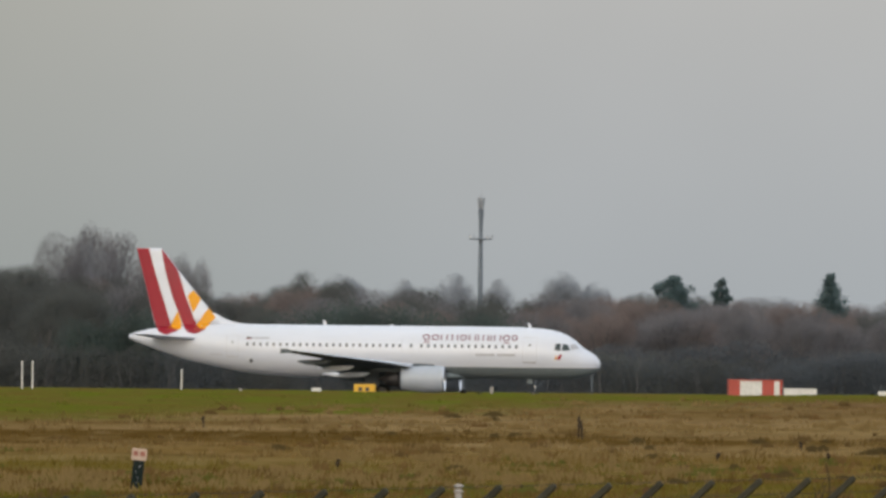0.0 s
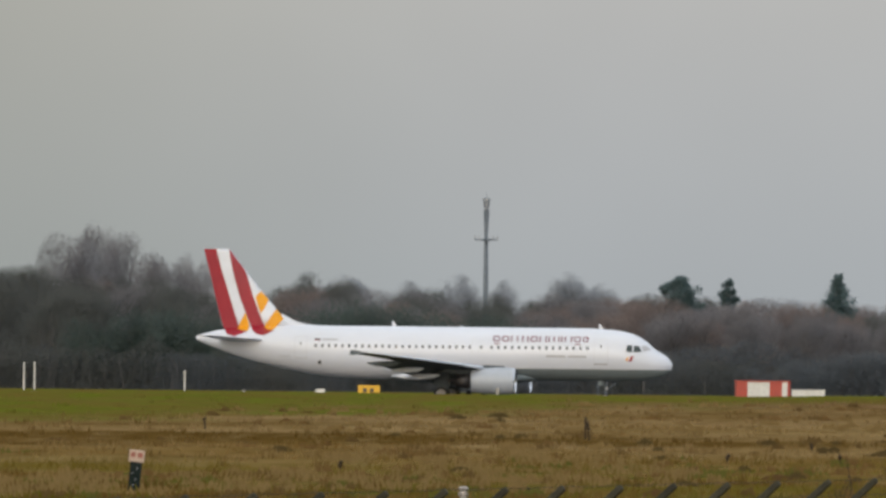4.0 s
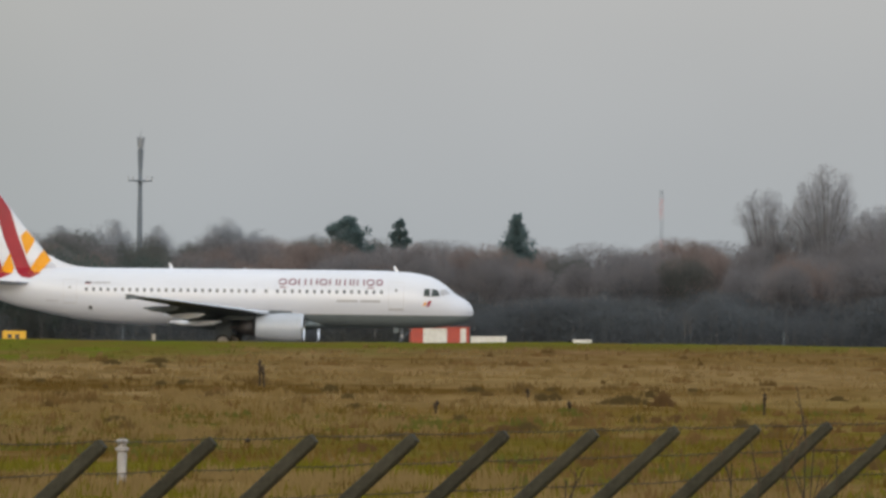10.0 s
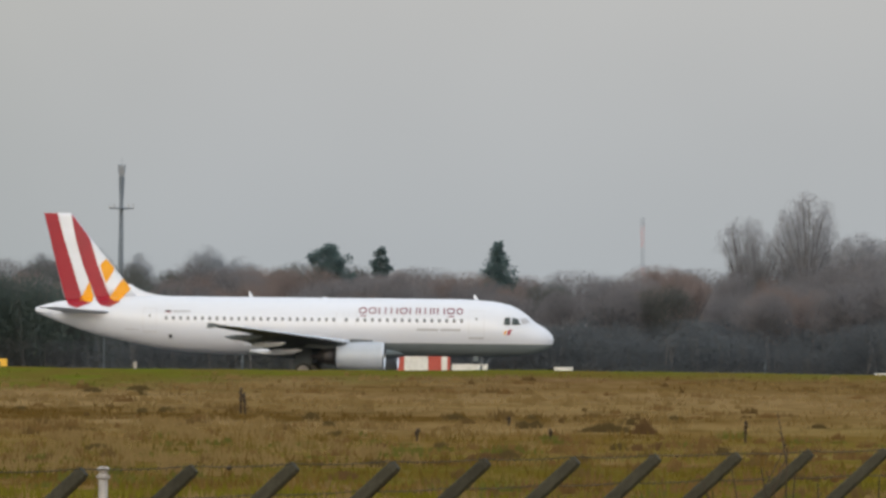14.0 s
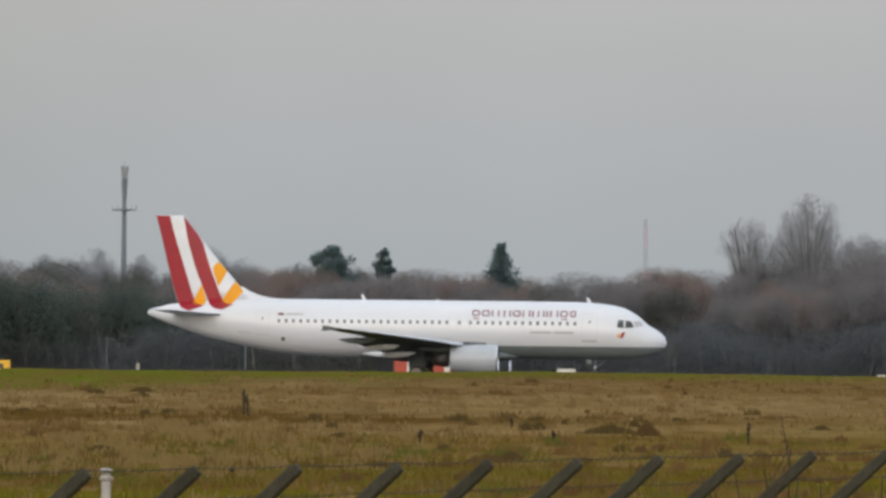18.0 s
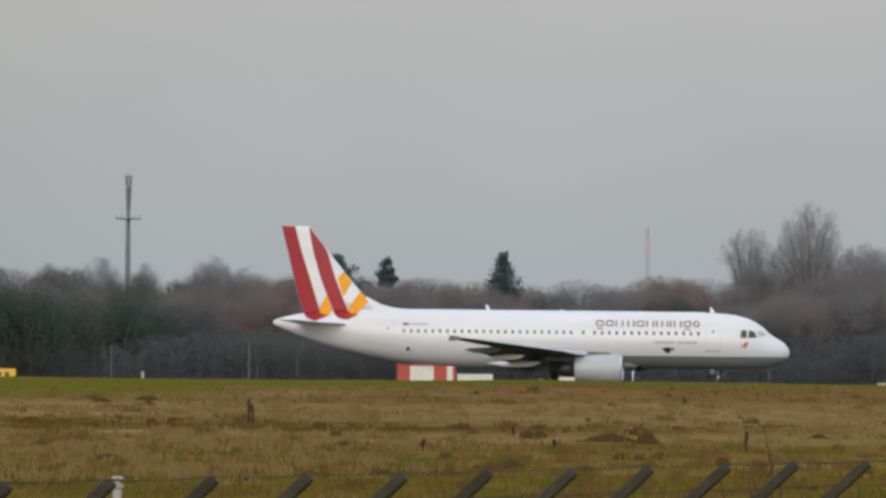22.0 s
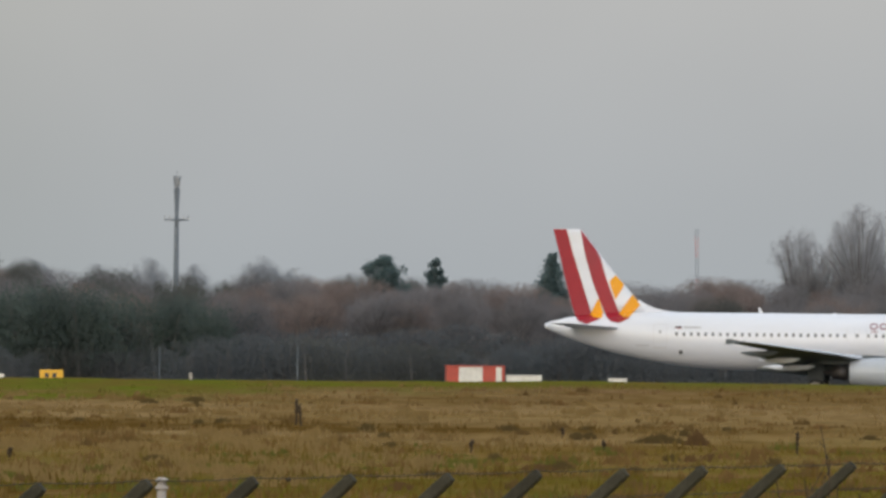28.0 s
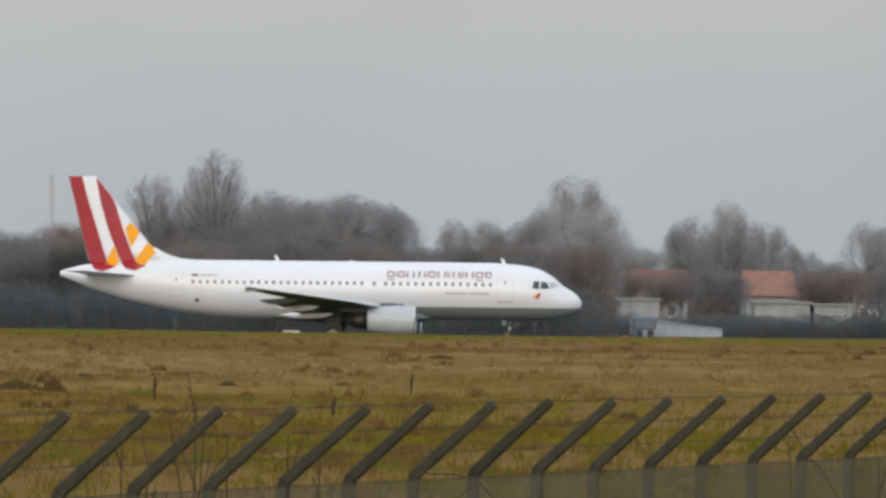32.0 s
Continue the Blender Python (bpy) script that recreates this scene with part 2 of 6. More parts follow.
POST_GREEN = material("flaking_black_green_paint", (0.010, 0.016, 0.015), 0.9, second=(0.018, 0.024, 0.022), scale=3, fine=0.2, shine=0.1)
BOARD_CREAM = material("weathered_cream_paint", (0.50, 0.38, 0.30), 0.7, second=(0.42, 0.31, 0.24), scale=6, fine=0.12)
BOARD_RED = material("faded_red_brown_paint", (0.32, 0.10, 0.07), 0.7, second=(0.24, 0.09, 0.07), scale=6, fine=0.1)
RED_PAINT = material("signal_red_paint", (0.44, 0.068, 0.042), 0.6, second=(0.37, 0.062, 0.044), scale=2.5, fine=0.08)
YELLOW_PAINT = material("sign_yellow_paint", (0.72, 0.41, 0.018), 0.5, second=(0.64, 0.36, 0.018), scale=3, fine=0.05)
MAST_GREY = material("dull_mast_steel", (0.15, 0.178, 0.205), 0.7, 0.0, second=(0.125, 0.148, 0.172), scale=2, fine=0.1)
STEEL = material("galvanised_steel", (0.32, 0.34, 0.36), 0.5, 0.5, second=(0.25, 0.27, 0.29), scale=3, fine=0.1)
FEATHER = material("black_feathers", (0.008, 0.008, 0.01), 0.7, second=(0.012, 0.012, 0.014), scale=5, shine=0.1)
WEED = material("dead_brown_stalks", (0.048, 0.030, 0.015), 0.9, second=(0.035, 0.024, 0.013), scale=3, islands=0.3)
# orange tiles are dulled in colour as if seen through haze
ROOF_RED = material("orange_red_roof_tiles", (0.25, 0.122, 0.086), 0.85, second=(0.19, 0.10, 0.075), scale=1.5, fine=0.2, bump=0.2)
ROOF_BROWN = material("brown_roof_tiles", (0.16, 0.075, 0.065), 0.85, second=(0.11, 0.06, 0.055), scale=1.5, fine=0.2, bump=0.2)
WALL_WHITE = material("pale_rendered_wall", (0.28, 0.285, 0.29), 0.85, second=(0.21, 0.215, 0.22), scale=0.8, fine=0.1)
SHED_BLUE = material("blue_grey_sheet_metal", (0.28, 0.33, 0.37), 0.5, second=(0.23, 0.27, 0.31), scale=0.6, stretch=(6, 1, 1), fine=0.06)
DARK_BLUE = material("dark_blue_tarpaulin", (0.10, 0.125, 0.17), 0.6, second=(0.085, 0.105, 0.145), scale=1.5, fine=0.1)


def ground_material(name, gain=1.0, blades=False):
    """Winter grass: tawny tall grass, a mown green strip towards the runway's west end, mottled at several sizes."""
    m = bpy.data.materials.new(name)
    m.use_nodes = True
    n, l = m.node_tree.nodes, m.node_tree.links
    p = n["Principled BSDF"]
    p.inputs["Roughness"].default_value = 0.95
    p.inputs["Specular IOR Level"].default_value = 0.0
    geo = n.new("ShaderNodeNewGeometry")
    xyz = n.new("ShaderNodeSeparateXYZ")
    l.new(geo.outputs["Position"], xyz.inputs[0])

    def tex(scale, stretch, detail=5.0):
        mp = n.new("ShaderNodeMapping")
        mp.inputs["Scale"].default_value = stretch
        l.new(geo.outputs["Position"], mp.inputs[0])
        t = n.new("ShaderNodeTexNoise")
        t.inputs["Scale"].default_value, t.inputs["Detail"].default_value = scale, detail
        l.new(mp.outputs[0], t.inputs["Vector"])
        return t.outputs["Fac"]

    def ranged(v, a, b, c=0.0, d=1.0):
        r = n.new("ShaderNodeMapRange")
        for key, x in zip(("From Min", "From Max", "To Min", "To Max"), (a, b, c, d)):
            r.inputs[key].default_value = x
        l.new(v, r.inputs["Value"])
        return r.outputs[0]

    def mixed(f, a, b):
        x = n.new("ShaderNodeMix")
        x.data_type = "RGBA"
        l.new(f, x.inputs["Factor"])
        for key, c in (("A", a), ("B", b)):
            if isinstance(c, tuple):
                x.inputs[key].default_value = (*c, 1)
            else:
                l.new(c, x.inputs[key])
        return x.outputs["Result"]

    def math_node(op, a, b):
        x = n.new("ShaderNodeMath")
        x.operation = op
        for i, v in enumerate((a, b)):
            if isinstance(v, float):
                x.inputs[i].default_value = v
            else:
                l.new(v, x.inputs[i])
        return x.outputs[0]

    large = tex(0.07, (1, 0.22, 1))
    middle = tex(0.3, (1, 0.16, 1), 3.0)
    clump = tex(0.9, (1, 0.15, 1), 2.5)
    tuft = tex(2.2, (1, 0.25, 1), 2.0)
    deep = xyz.outputs["Y"]
    tan = mixed(ranged(large, 0.38, 0.62), (0.143, 0.094, 0.034), (0.180, 0.126, 0.054))
    # belts along the runway: pale bents in the middle of the field, browner stalks before and beyond
    belt = math_node("ADD", deep, ranged(large, 0.3, 0.7, -70.0, 70.0))
    tan = mixed(ranged(belt, 400.0, 500.0, 0.0, 0.65), tan, (0.236, 0.172, 0.088))
    tan = mixed(ranged(belt, 620.0, 720.0, 0.0, 0.85), tan, (0.146, 0.096, 0.050))
    tan = mixed(ranged(belt, 330.0, 230.0, 0.0, 0.45), tan, (0.106, 0.068, 0.022))
    tan = mixed(ranged(tex(0.05, (0.7, 0.4, 1)), 0.45, 0.65, 0.0, 0.7), tan, (0.113, 0.076, 0.024))
    band = tex(0.02, (0.7, 0.9, 1), 3.0)
    tan = mixed(ranged(band, 0.48, 0.36), tan, (0.088, 0.057, 0.019))
    tan = mixed(ranged(band, 0.55, 0.68), tan, (0.196, 0.142, 0.064))
    # streaks across the view where the sward lies in bands
    streak = tex(0.085, (0.16, 1, 1), 3.0)
    near = ranged(deep, 420.0, 250.0)
    tan = mixed(math_node("MULTIPLY", ranged(streak, 0.52, 0.60, 0.0, 0.85), near), tan, (0.205, 0.148, 0.066))
    tan = mixed(math_node("MULTIPLY", ranged(streak, 0.48, 0.40, 0.0, 0.85), near), tan, (0.084, 0.056, 0.016))
    tan = mixed(ranged(middle, 0.52, 0.72, 0.0, 0.6), tan, (0.092, 0.060, 0.020))
    tan = mixed(ranged(tex(0.16, (0.7, 0.4, 1), 4.0), 0.57, 0.67, 0.0, 0.65), tan, (0.067, 0.044, 0.014))
    # clumps: dark dead herbs and paler bents
    tan = mixed(ranged(clump, 0.53, 0.68, 0.0, 0.6), tan, (0.073, 0.046, 0.016))
    tan = mixed(ranged(clump, 0.46, 0.32, 0.0, 0.5), tan, (0.212, 0.158, 0.078))
    tan = mixed(ranged(tuft, 0.60, 0.75, 0.0, 0.35), tan, (0.061, 0.038, 0.014))
    green = mixed(ranged(middle, 0.38, 0.62), (0.084, 0.104, 0.017), (0.112, 0.092, 0.026))
    green = mixed(ranged(clump, 0.55, 0.70, 0.0, 0.5), green, (0.078, 0.062, 0.022))
    moss = mixed(ranged(streak, 0.4, 0.6), (0.118, 0.108, 0.018), (0.074, 0.070, 0.010))
    # green: a far strip that narrows to the east, the verge, and mossy bands near the fence
    edge = math_node("ADD", deep, math_node("MULTIPLY", xyz.outputs["X"], -5.0))
    wobble = math_node("ADD", edge, ranged(large, 0.3, 0.7, -90.0, 90.0))
    far_strip = math_node("MAXIMUM", ranged(wobble, 700.0, 830.0, 0.0, 0.9), ranged(deep, 836.0, 852.0, 0.0, 0.8))
    verge = math_node("ADD", deep, ranged(middle, 0.3, 0.7, -45.0, 45.0))
    far_strip = math_node("MAXIMUM", far_strip, ranged(verge, 735.0, 805.0, 0.0, 0.75))
    near_band = math_node("MULTIPLY", ranged(deep, 420.0, 260.0), ranged(tex(0.06, (0.2, 1, 1), 3.0), 0.44, 0.54, 0.0, 0.85))
    col = mixed(near_band, tan, moss)
    # moss spreads through the sward towards the east
    east = math_node("MULTIPLY", ranged(deep, 500.0, 330.0), ranged(xyz.outputs["X"], 5.0, 20.0))
    col = mixed(math_node("MULTIPLY", east, ranged(tex(0.045, (0.5, 0.8, 1), 4.0), 0.40, 0.58, 0.0, 0.65)), col, moss)
    col = mixed(far_strip, col, green)
    # leaf litter on the floor of the wood
    col = mixed(ranged(deep, 1034.0, 1048.0), col, mixed(ranged(clump, 0.4, 0.6), (0.052, 0.040, 0.030), (0.072, 0.058, 0.046)))
    hsv = n.new("ShaderNodeHueSaturation")
    hsv.inputs["Hue"].default_value, hsv.inputs["Saturation"].default_value = 0.491, 1.10
    l.new(ranged(tex(3.0, (1, 0.3, 1), 2.0), 0.3, 0.7, 0.95 * gain, 1.05 * gain), hsv.inputs["Value"])
    l.new(col, hsv.inputs["Color"])
    if blades:
        # blades differ a little from one another
        hsv2 = n.new("ShaderNodeHueSaturation")
        l.new(ranged(geo.outputs["Random Per Island"], 0.0, 1.0, 0.88, 1.12), hsv2.inputs["Value"])
        l.new(hsv.outputs[0], hsv2.inputs["Color"])
        hsv = hsv2
    l.new(hsv.outputs[0], p.inputs["Base Color"])
    if blades:
        up = n.new("ShaderNodeCombineXYZ")
        up.inputs[2].default_value = 1.0
        l.new(up.outputs[0], p.inputs["Normal"])
        down = n.new("ShaderNodeCombineXYZ")
        down.inputs[2].default_value = -1.0
        tr, both_sides = n.new("ShaderNodeBsdfTranslucent"), n.new("ShaderNodeAddShader")
        l.new(hsv.outputs[0], tr.inputs["Color"])
        l.new(down.outputs[0], tr.inputs["Normal"])
        l.new(p.outputs[0], both_sides.inputs[0])
        l.new(tr.outputs[0], both_sides.inputs[1])
        l.new(both_sides.outputs[0], n["Material Output"].inputs["Surface"])
        return m
    b = n.new("ShaderNodeBump")
    b.inputs["Strength"].default_value, b.inputs["Distance"].default_value = 0.5, 0.1
    l.new(tex(2.0, (1, 1, 1)), b.inputs["Height"])
    l.new(b.outputs[0], p.inputs["Normal"])
    return m




def blade_material(name, first, second):
    """Thin grass blades, lit from above on both faces, in two tints that change from drift to drift."""
    m = bpy.data.materials.new(name)
    m.use_nodes = True
    n, l = m.node_tree.nodes, m.node_tree.links
    p = n["Principled BSDF"]
    p.inputs["Roughness"].default_value, p.inputs["Specular IOR Level"].default_value = 0.95, 0.0
    geo, drift, mix = n.new("ShaderNodeNewGeometry"), n.new("ShaderNodeTexNoise"), n.new("ShaderNodeMix")
    drift.inputs["Scale"].default_value, drift.inputs["Detail"].default_value = 0.5, 3.0
    l.new(geo.outputs["Position"], drift.inputs["Vector"])
    mix.data_type = "RGBA"
    mix.inputs["A"].default_value, mix.inputs["B"].default_value = (*first, 1), (*second, 1)
    l.new(drift.outputs["Fac"], mix.inputs["Factor"])
    each, hsv = n.new("ShaderNodeMapRange"), n.new("ShaderNodeHueSaturation")
    each.inputs["To Min"].default_value, each.inputs["To Max"].default_value = 0.9, 1.1
    l.new(geo.outputs["Random Per Island"], each.inputs["Value"])
    l.new(each.outputs[0], hsv.inputs["Value"])
    l.new(mix.outputs["Result"], hsv.inputs["Color"])
    l.new(hsv.outputs[0], p.inputs["Base Color"])
    up, down = n.new("ShaderNodeCombineXYZ"), n.new("ShaderNodeCombineXYZ")
    up.inputs[2].default_value, down.inputs[2].default_value = 1.0, -1.0
    l.new(up.outputs[0], p.inputs["Normal"])
    tr, both_sides = n.new("ShaderNodeBsdfTranslucent"), n.new("ShaderNodeAddShader")
    l.new(hsv.outputs[0], tr.inputs["Color"])
    l.new(down.outputs[0], tr.inputs["Normal"])
    l.new(p.outputs[0], both_sides.inputs[0])
    l.new(tr.outputs[0], both_sides.inputs[1])
    l.new(both_sides.outputs[0], n["Material Output"].inputs["Surface"])
    return m


BENT = blade_material("pale_straw_bents", (0.236, 0.156, 0.062), (0.180, 0.112, 0.038))
HERB = blade_material("dark_brown_dead_herbs", (0.104, 0.063, 0.023), (0.130, 0.080, 0.029))
SORREL = blade_material("red_brown_dead_sorrel", (0.158, 0.088, 0.032), (0.136, 0.080, 0.028))
FESCUE = blade_material("olive_green_fescue", (0.112, 0.102, 0.022), (0.092, 0.086, 0.018))
TUSSOCK = blade_material("dark_brown_tussock", (0.092, 0.060, 0.024), (0.078, 0.054, 0.020))
RUSSET = blade_material("russet_dock_leaves", (0.125, 0.066, 0.028), (0.098, 0.058, 0.024))
GRASSLAND = ground_material("winter_grassland", 1.12)
GRASS_TAN = ground_material("dry_tawny_grass_blades", 1.12, True)
GRASS_GREEN = ground_material("green_grass_blades", 1.12, True)

# ---------------------------------------------------------------- mesh helpers


def mesh_of(name, verts, faces, mat, smooth=False):
    me = bpy.data.meshes.new(name)
    me.from_pydata([tuple(v) for v in verts], [], [tuple(f) for f in faces])
    for x in (mat if isinstance(mat, (list, tuple)) else [mat]):
        me.materials.append(x)
    if smooth:
        me.polygons.foreach_set("use_smooth", [True] * len(me.polygons))
    me.update()
    return me


def part(name, data, mat, parent, label="", smooth=False):
    """Links a bmesh, or a (verts, faces) pair, as one mesh under a thing or part."""
    if isinstance(data, bmesh.types.BMesh):
        me = bpy.data.meshes.new(name)
        data.to_mesh(me)
        data.free()
        me.materials.append(mat)
        if smooth:
            me.polygons.foreach_set("use_smooth", [True] * len(me.polygons))
    elif isinstance(data, bpy.types.Mesh):
        me = data
    else:
        me = mesh_of(name, data[0], data[1], mat, smooth)
    ob = new(name, me)
    ob.parent = parent
    return tagged(ob, label) if label else ob


def thing(name, m, label, category, group="", kind=""):
    ob = new(name)
    ob.matrix_world = m
    return tagged(ob, label, category, group, kind)


def box(bm, lo, hi, bevel=0.0, m=None):
    """Adds a box to bm."""
    c = [(a + b) / 2 for a, b in zip(lo, hi)]
    s = [abs(b - a) for a, b in zip(lo, hi)]
    r = bmesh.ops.create_cube(bm, size=1.0, matrix=(m or Matrix()) @ Matrix.Translation(c) @ Matrix.Diagonal((*s, 1)))
    if bevel:
        edges = list({e for v in r["verts"] for e in v.link_edges})
        bmesh.ops.bevel(bm, geom=edges, offset=bevel, segments=2, affect="EDGES", profile=0.5)


def boxed(lo, hi, bevel=0.0, m=None):
    bm = bmesh.new()
    box(bm, lo, hi, bevel, m)
    return bm


def tube(points, radii, sides=8, caps=True):
    """(verts, faces) of a tube along points, with a radius at each."""
    pts = [Vector(p) for p in points]
    verts, faces = [], []
    for i, p in enumerate(pts):
        d = (pts[min(i + 1, len(pts) - 1)] - pts[max(i - 1, 0)]).normalized()
        u = d.cross(Vector((0, 0, 1)) if abs(d.z) < 0.9 else Vector((1, 0, 0))).normalized()
        w = d.cross(u)
        for k in range(sides):
            a = 2 * math.pi * k / sides
            verts.append(p + (u * math.cos(a) + w * math.sin(a)) * radii[i])
    for i in range(len(pts) - 1):
        for k in range(sides):
            a, b = i * sides + k, i * sides + (k + 1) % sides
            faces.append((a, b, b + sides, a + sides))
    if caps:
        faces.append(tuple(range(sides - 1, -1, -1)))
        faces.append(tuple(range(len(verts) - sides, len(verts))))
    return verts, faces


def merge(*lots):
    verts, faces = [], []
    for v, f in lots:
        o = len(verts)
        verts += list(v)
        faces += [tuple(i + o for i in x) for x in f]
    return verts, faces


def loft(rings, closed=True, caps=True):
    n = len(rings[0])
    verts = [v for r in rings for v in r]
    faces = []
    for i in range(len(rings) - 1):
        for k in range(n if closed else n - 1):
            a, b = i * n + k, i * n + (k + 1) % n
            faces.append((a, a + n, b + n, b))
    if caps:
        faces.append(tuple(range(n)))
        faces.append(tuple(range(len(verts) - 1, len(verts) - n - 1, -1)))
    return verts, faces


# ---------------------------------------------------------------- ground and runway


def ground_z(x, y):
    """Height of the ground: a mound for spectators, the field, and the slope down to the runway."""
    if y > 858:
        z = 0.84 * max(0.0, min(1.0, (884 - y) / 26)) ** 1.3
    elif y > 45:
        z = 0.84 + 0.16 * max(0.0, min(1.0, (140 - y) / 80))
    else:
        t = max(0.0, min(1.0, (45 - y) / 30)) * max(0.0, min(1.0, (y + 150) / 30))
        z = 1.0 + 2.1 * t * t * (3 - 2 * t)
    if 500 < y < 884:
        z += 0.15 * math.exp(-((x - 14) / 22) ** 2) * min(1, (y - 500) / 200, (884 - y) / 20)
    if 60 < y < 875:
        z += 0.09 * noise.noise((x * 0.11, y * 0.03, 0)) + 0.05 * noise.noise((x * 0.5, y * 0.1, 3))
    return z


def build_ground():
    xs = sorted({*range(-2400, -120, 190), *[i * 1.5 for i in range(-80, 94)], *range(142, 2500, 190)})
    ys = sorted({*range(-600, -150, 75), *range(-150, 60, 6), *[60 + i * 8 for i in range(98)], *[846 + i * 2 for i in range(22)], *range(900, 1300, 40), *range(1300, 4700, 300)})
    verts = [(x, y, ground_z(x, y)) for y in ys for x in xs]
    n = len(xs)
    faces = [(j * n + i, j * n + i + 1, (j + 1) * n + i + 1, (j + 1) * n + i) for j in range(len(ys) - 1) for i in range(n - 1)]
    tagged(new("ground", mesh_of("ground", verts, faces, GRASSLAND, True)), "tawny winter grassland beside the runway", "grassland", kind="structure")
    verts, faces = [], []
    for i in range(81):
        x = -1600 + i * 40
        verts += [(x, 886, 0.03), (x, 931, 0.03)]
    faces = [(2 * i, 2 * i + 2, 2 * i + 3, 2 * i + 1) for i in range(80)]
    tagged(new("runway", mesh_of("runway", verts, faces, ASPHALT)), "dark grey asphalt runway beyond the grass", "runway", kind="structure")


build_ground()


def build_grass():
    """Tufts over the field, denser near the fence by the view's foreshortening."""
    rng = np.random.default_rng(5)

    def blades(count, near, far, tall, wide, keep, name, mat, label):
        y = 1 / rng.uniform(1 / far, 1 / near, count)
        x = rng.uniform(-0.085, 0.115, count) * (y + 60)
        ok = keep(x, y, rng)
        x, y = x[ok], y[ok]
        k = 5
        m = len(x)
        z = np.array([ground_z(a, b) for a, b in zip(x, y)])
        hgt = tall * rng.uniform(0.45, 1.15, m) * np.where(y > 780, 0.5, 1.0)
        verts = np.zeros((m, k, 3, 3))
        for j in range(k):
            ox, oy = rng.normal(0, 0.22 * wide, m), rng.normal(0, 0.3 * wide, m)
            bw = 0.016 * wide * rng.uniform(0.6, 1.5, m) * (0.6 + y / 260)
            lean = rng.normal(0, 0.25, m) * hgt
            hj = hgt * rng.uniform(0.55, 1.1, m)
            verts[:, j, 0] = np.stack((x + ox - bw, y + oy, z - 0.03), -1)
            verts[:, j, 1] = np.stack((x + ox + bw, y + oy, z - 0.03), -1)
            verts[:, j, 2] = np.stack((x + ox + lean, y + oy, z + hj), -1)
        v = verts.reshape(-1, 3)
        me = bpy.data.meshes.new(name)
        me.from_pydata(v.tolist(), [], np.arange(len(v)).reshape(-1, 3).tolist())
        me.materials.append(mat)
        tagged(new(name, me), label, "grass", kind="stuff")

    def tufts(count, near, far, tall, wide, each, name, mat, label, drift):
        """Clumps of long blades that stand together in drifts."""
        y = 1 / rng.uniform(1 / far, 1 / near, count * 3)
        x = rng.uniform(-0.085, 0.115, count * 3) * (y + 60)
        patch = np.array([noise.noise((a * 0.05, b * 0.012, drift)) for a, b in zip(x, y)])
        ok = (patch > 0.02) & (rng.random(len(x)) > strip(x, y))
        x, y = x[ok][:count], y[ok][:count]
        m = len(x)
        z = np.array([ground_z(a, b) for a, b in zip(x, y)])
        broad = wide * rng.uniform(0.3, 1.3, m) ** 1.5
        hgt = tall * rng.uniform(0.4, 1.2, m) * (0.55 + 0.45 * np.minimum(1, broad / wide))
        v = np.zeros((m, each, 3, 3))
        for j in range(each):
            ox, oy = rng.normal(0, 0.4, m) * broad, rng.normal(0, 0.4, m) * broad
            bw = rng.uniform(0.015, 0.045, m) * (0.6 + y / 400)
            hj = hgt * rng.uniform(0.3, 1.1, m) * np.exp(-(ox / broad) ** 2)
            v[:, j, 0] = np.stack((x + ox - bw, y + oy, z - 0.03), -1)
            v[:, j, 1] = np.stack((x + ox + bw, y + oy, z - 0.03), -1)
            v[:, j, 2] = np.stack((x + ox + rng.normal(0, 0.2, m) * hj, y + oy, z + hj), -1)
        v = v.reshape(-1, 3)
        me = bpy.data.meshes.new(name)
        me.from_pydata(v.tolist(), [], np.arange(len(v)).reshape(-1, 3).tolist())
        me.materials.append(mat)
        tagged(new(name, me), label, "grass", kind="stuff")

    def strip(x, y):
        return np.maximum(np.clip((y - 5.0 * x - 750) / 110, 0, 1), 0.8 * np.clip((y - 765) / 60, 0, 1))

    blades(12000, 120, 857, 0.30, 1.3, lambda x, y, r: r.random(len(x)) > strip(x, y) * 0.9, "dry_grass", GRASS_TAN, "long dry tawny grass across the field")
    blades(9000, 120, 857, 0.2, 1.2, lambda x, y, r: r.random(len(x)) < np.maximum(strip(x, y), 0.35 * (y < 300)), "green_grass", GRASS_GREEN, "short green grass towards the runway")
    tufts(1700, 190, 840, 0.40, 0.8, 34, "straw_tufts", BENT, "pale straw-coloured bents in drifts", 1.0)
    tufts(260, 240, 780, 0.34, 0.6, 34, "dead_herb_tufts", HERB, "dark brown dead herbs in the dry grass", 5.0)
    tufts(420, 220, 800, 0.36, 0.75, 34, "sorrel_tufts", SORREL, "red-brown dead sorrel in the dry grass", 9.0)
    tufts(500, 170, 400, 0.26, 0.8, 34, "fescue_tufts", FESCUE, "olive green fescue near the fence", 13.0)


build_grass()

# ---------------------------------------------------------------- trees


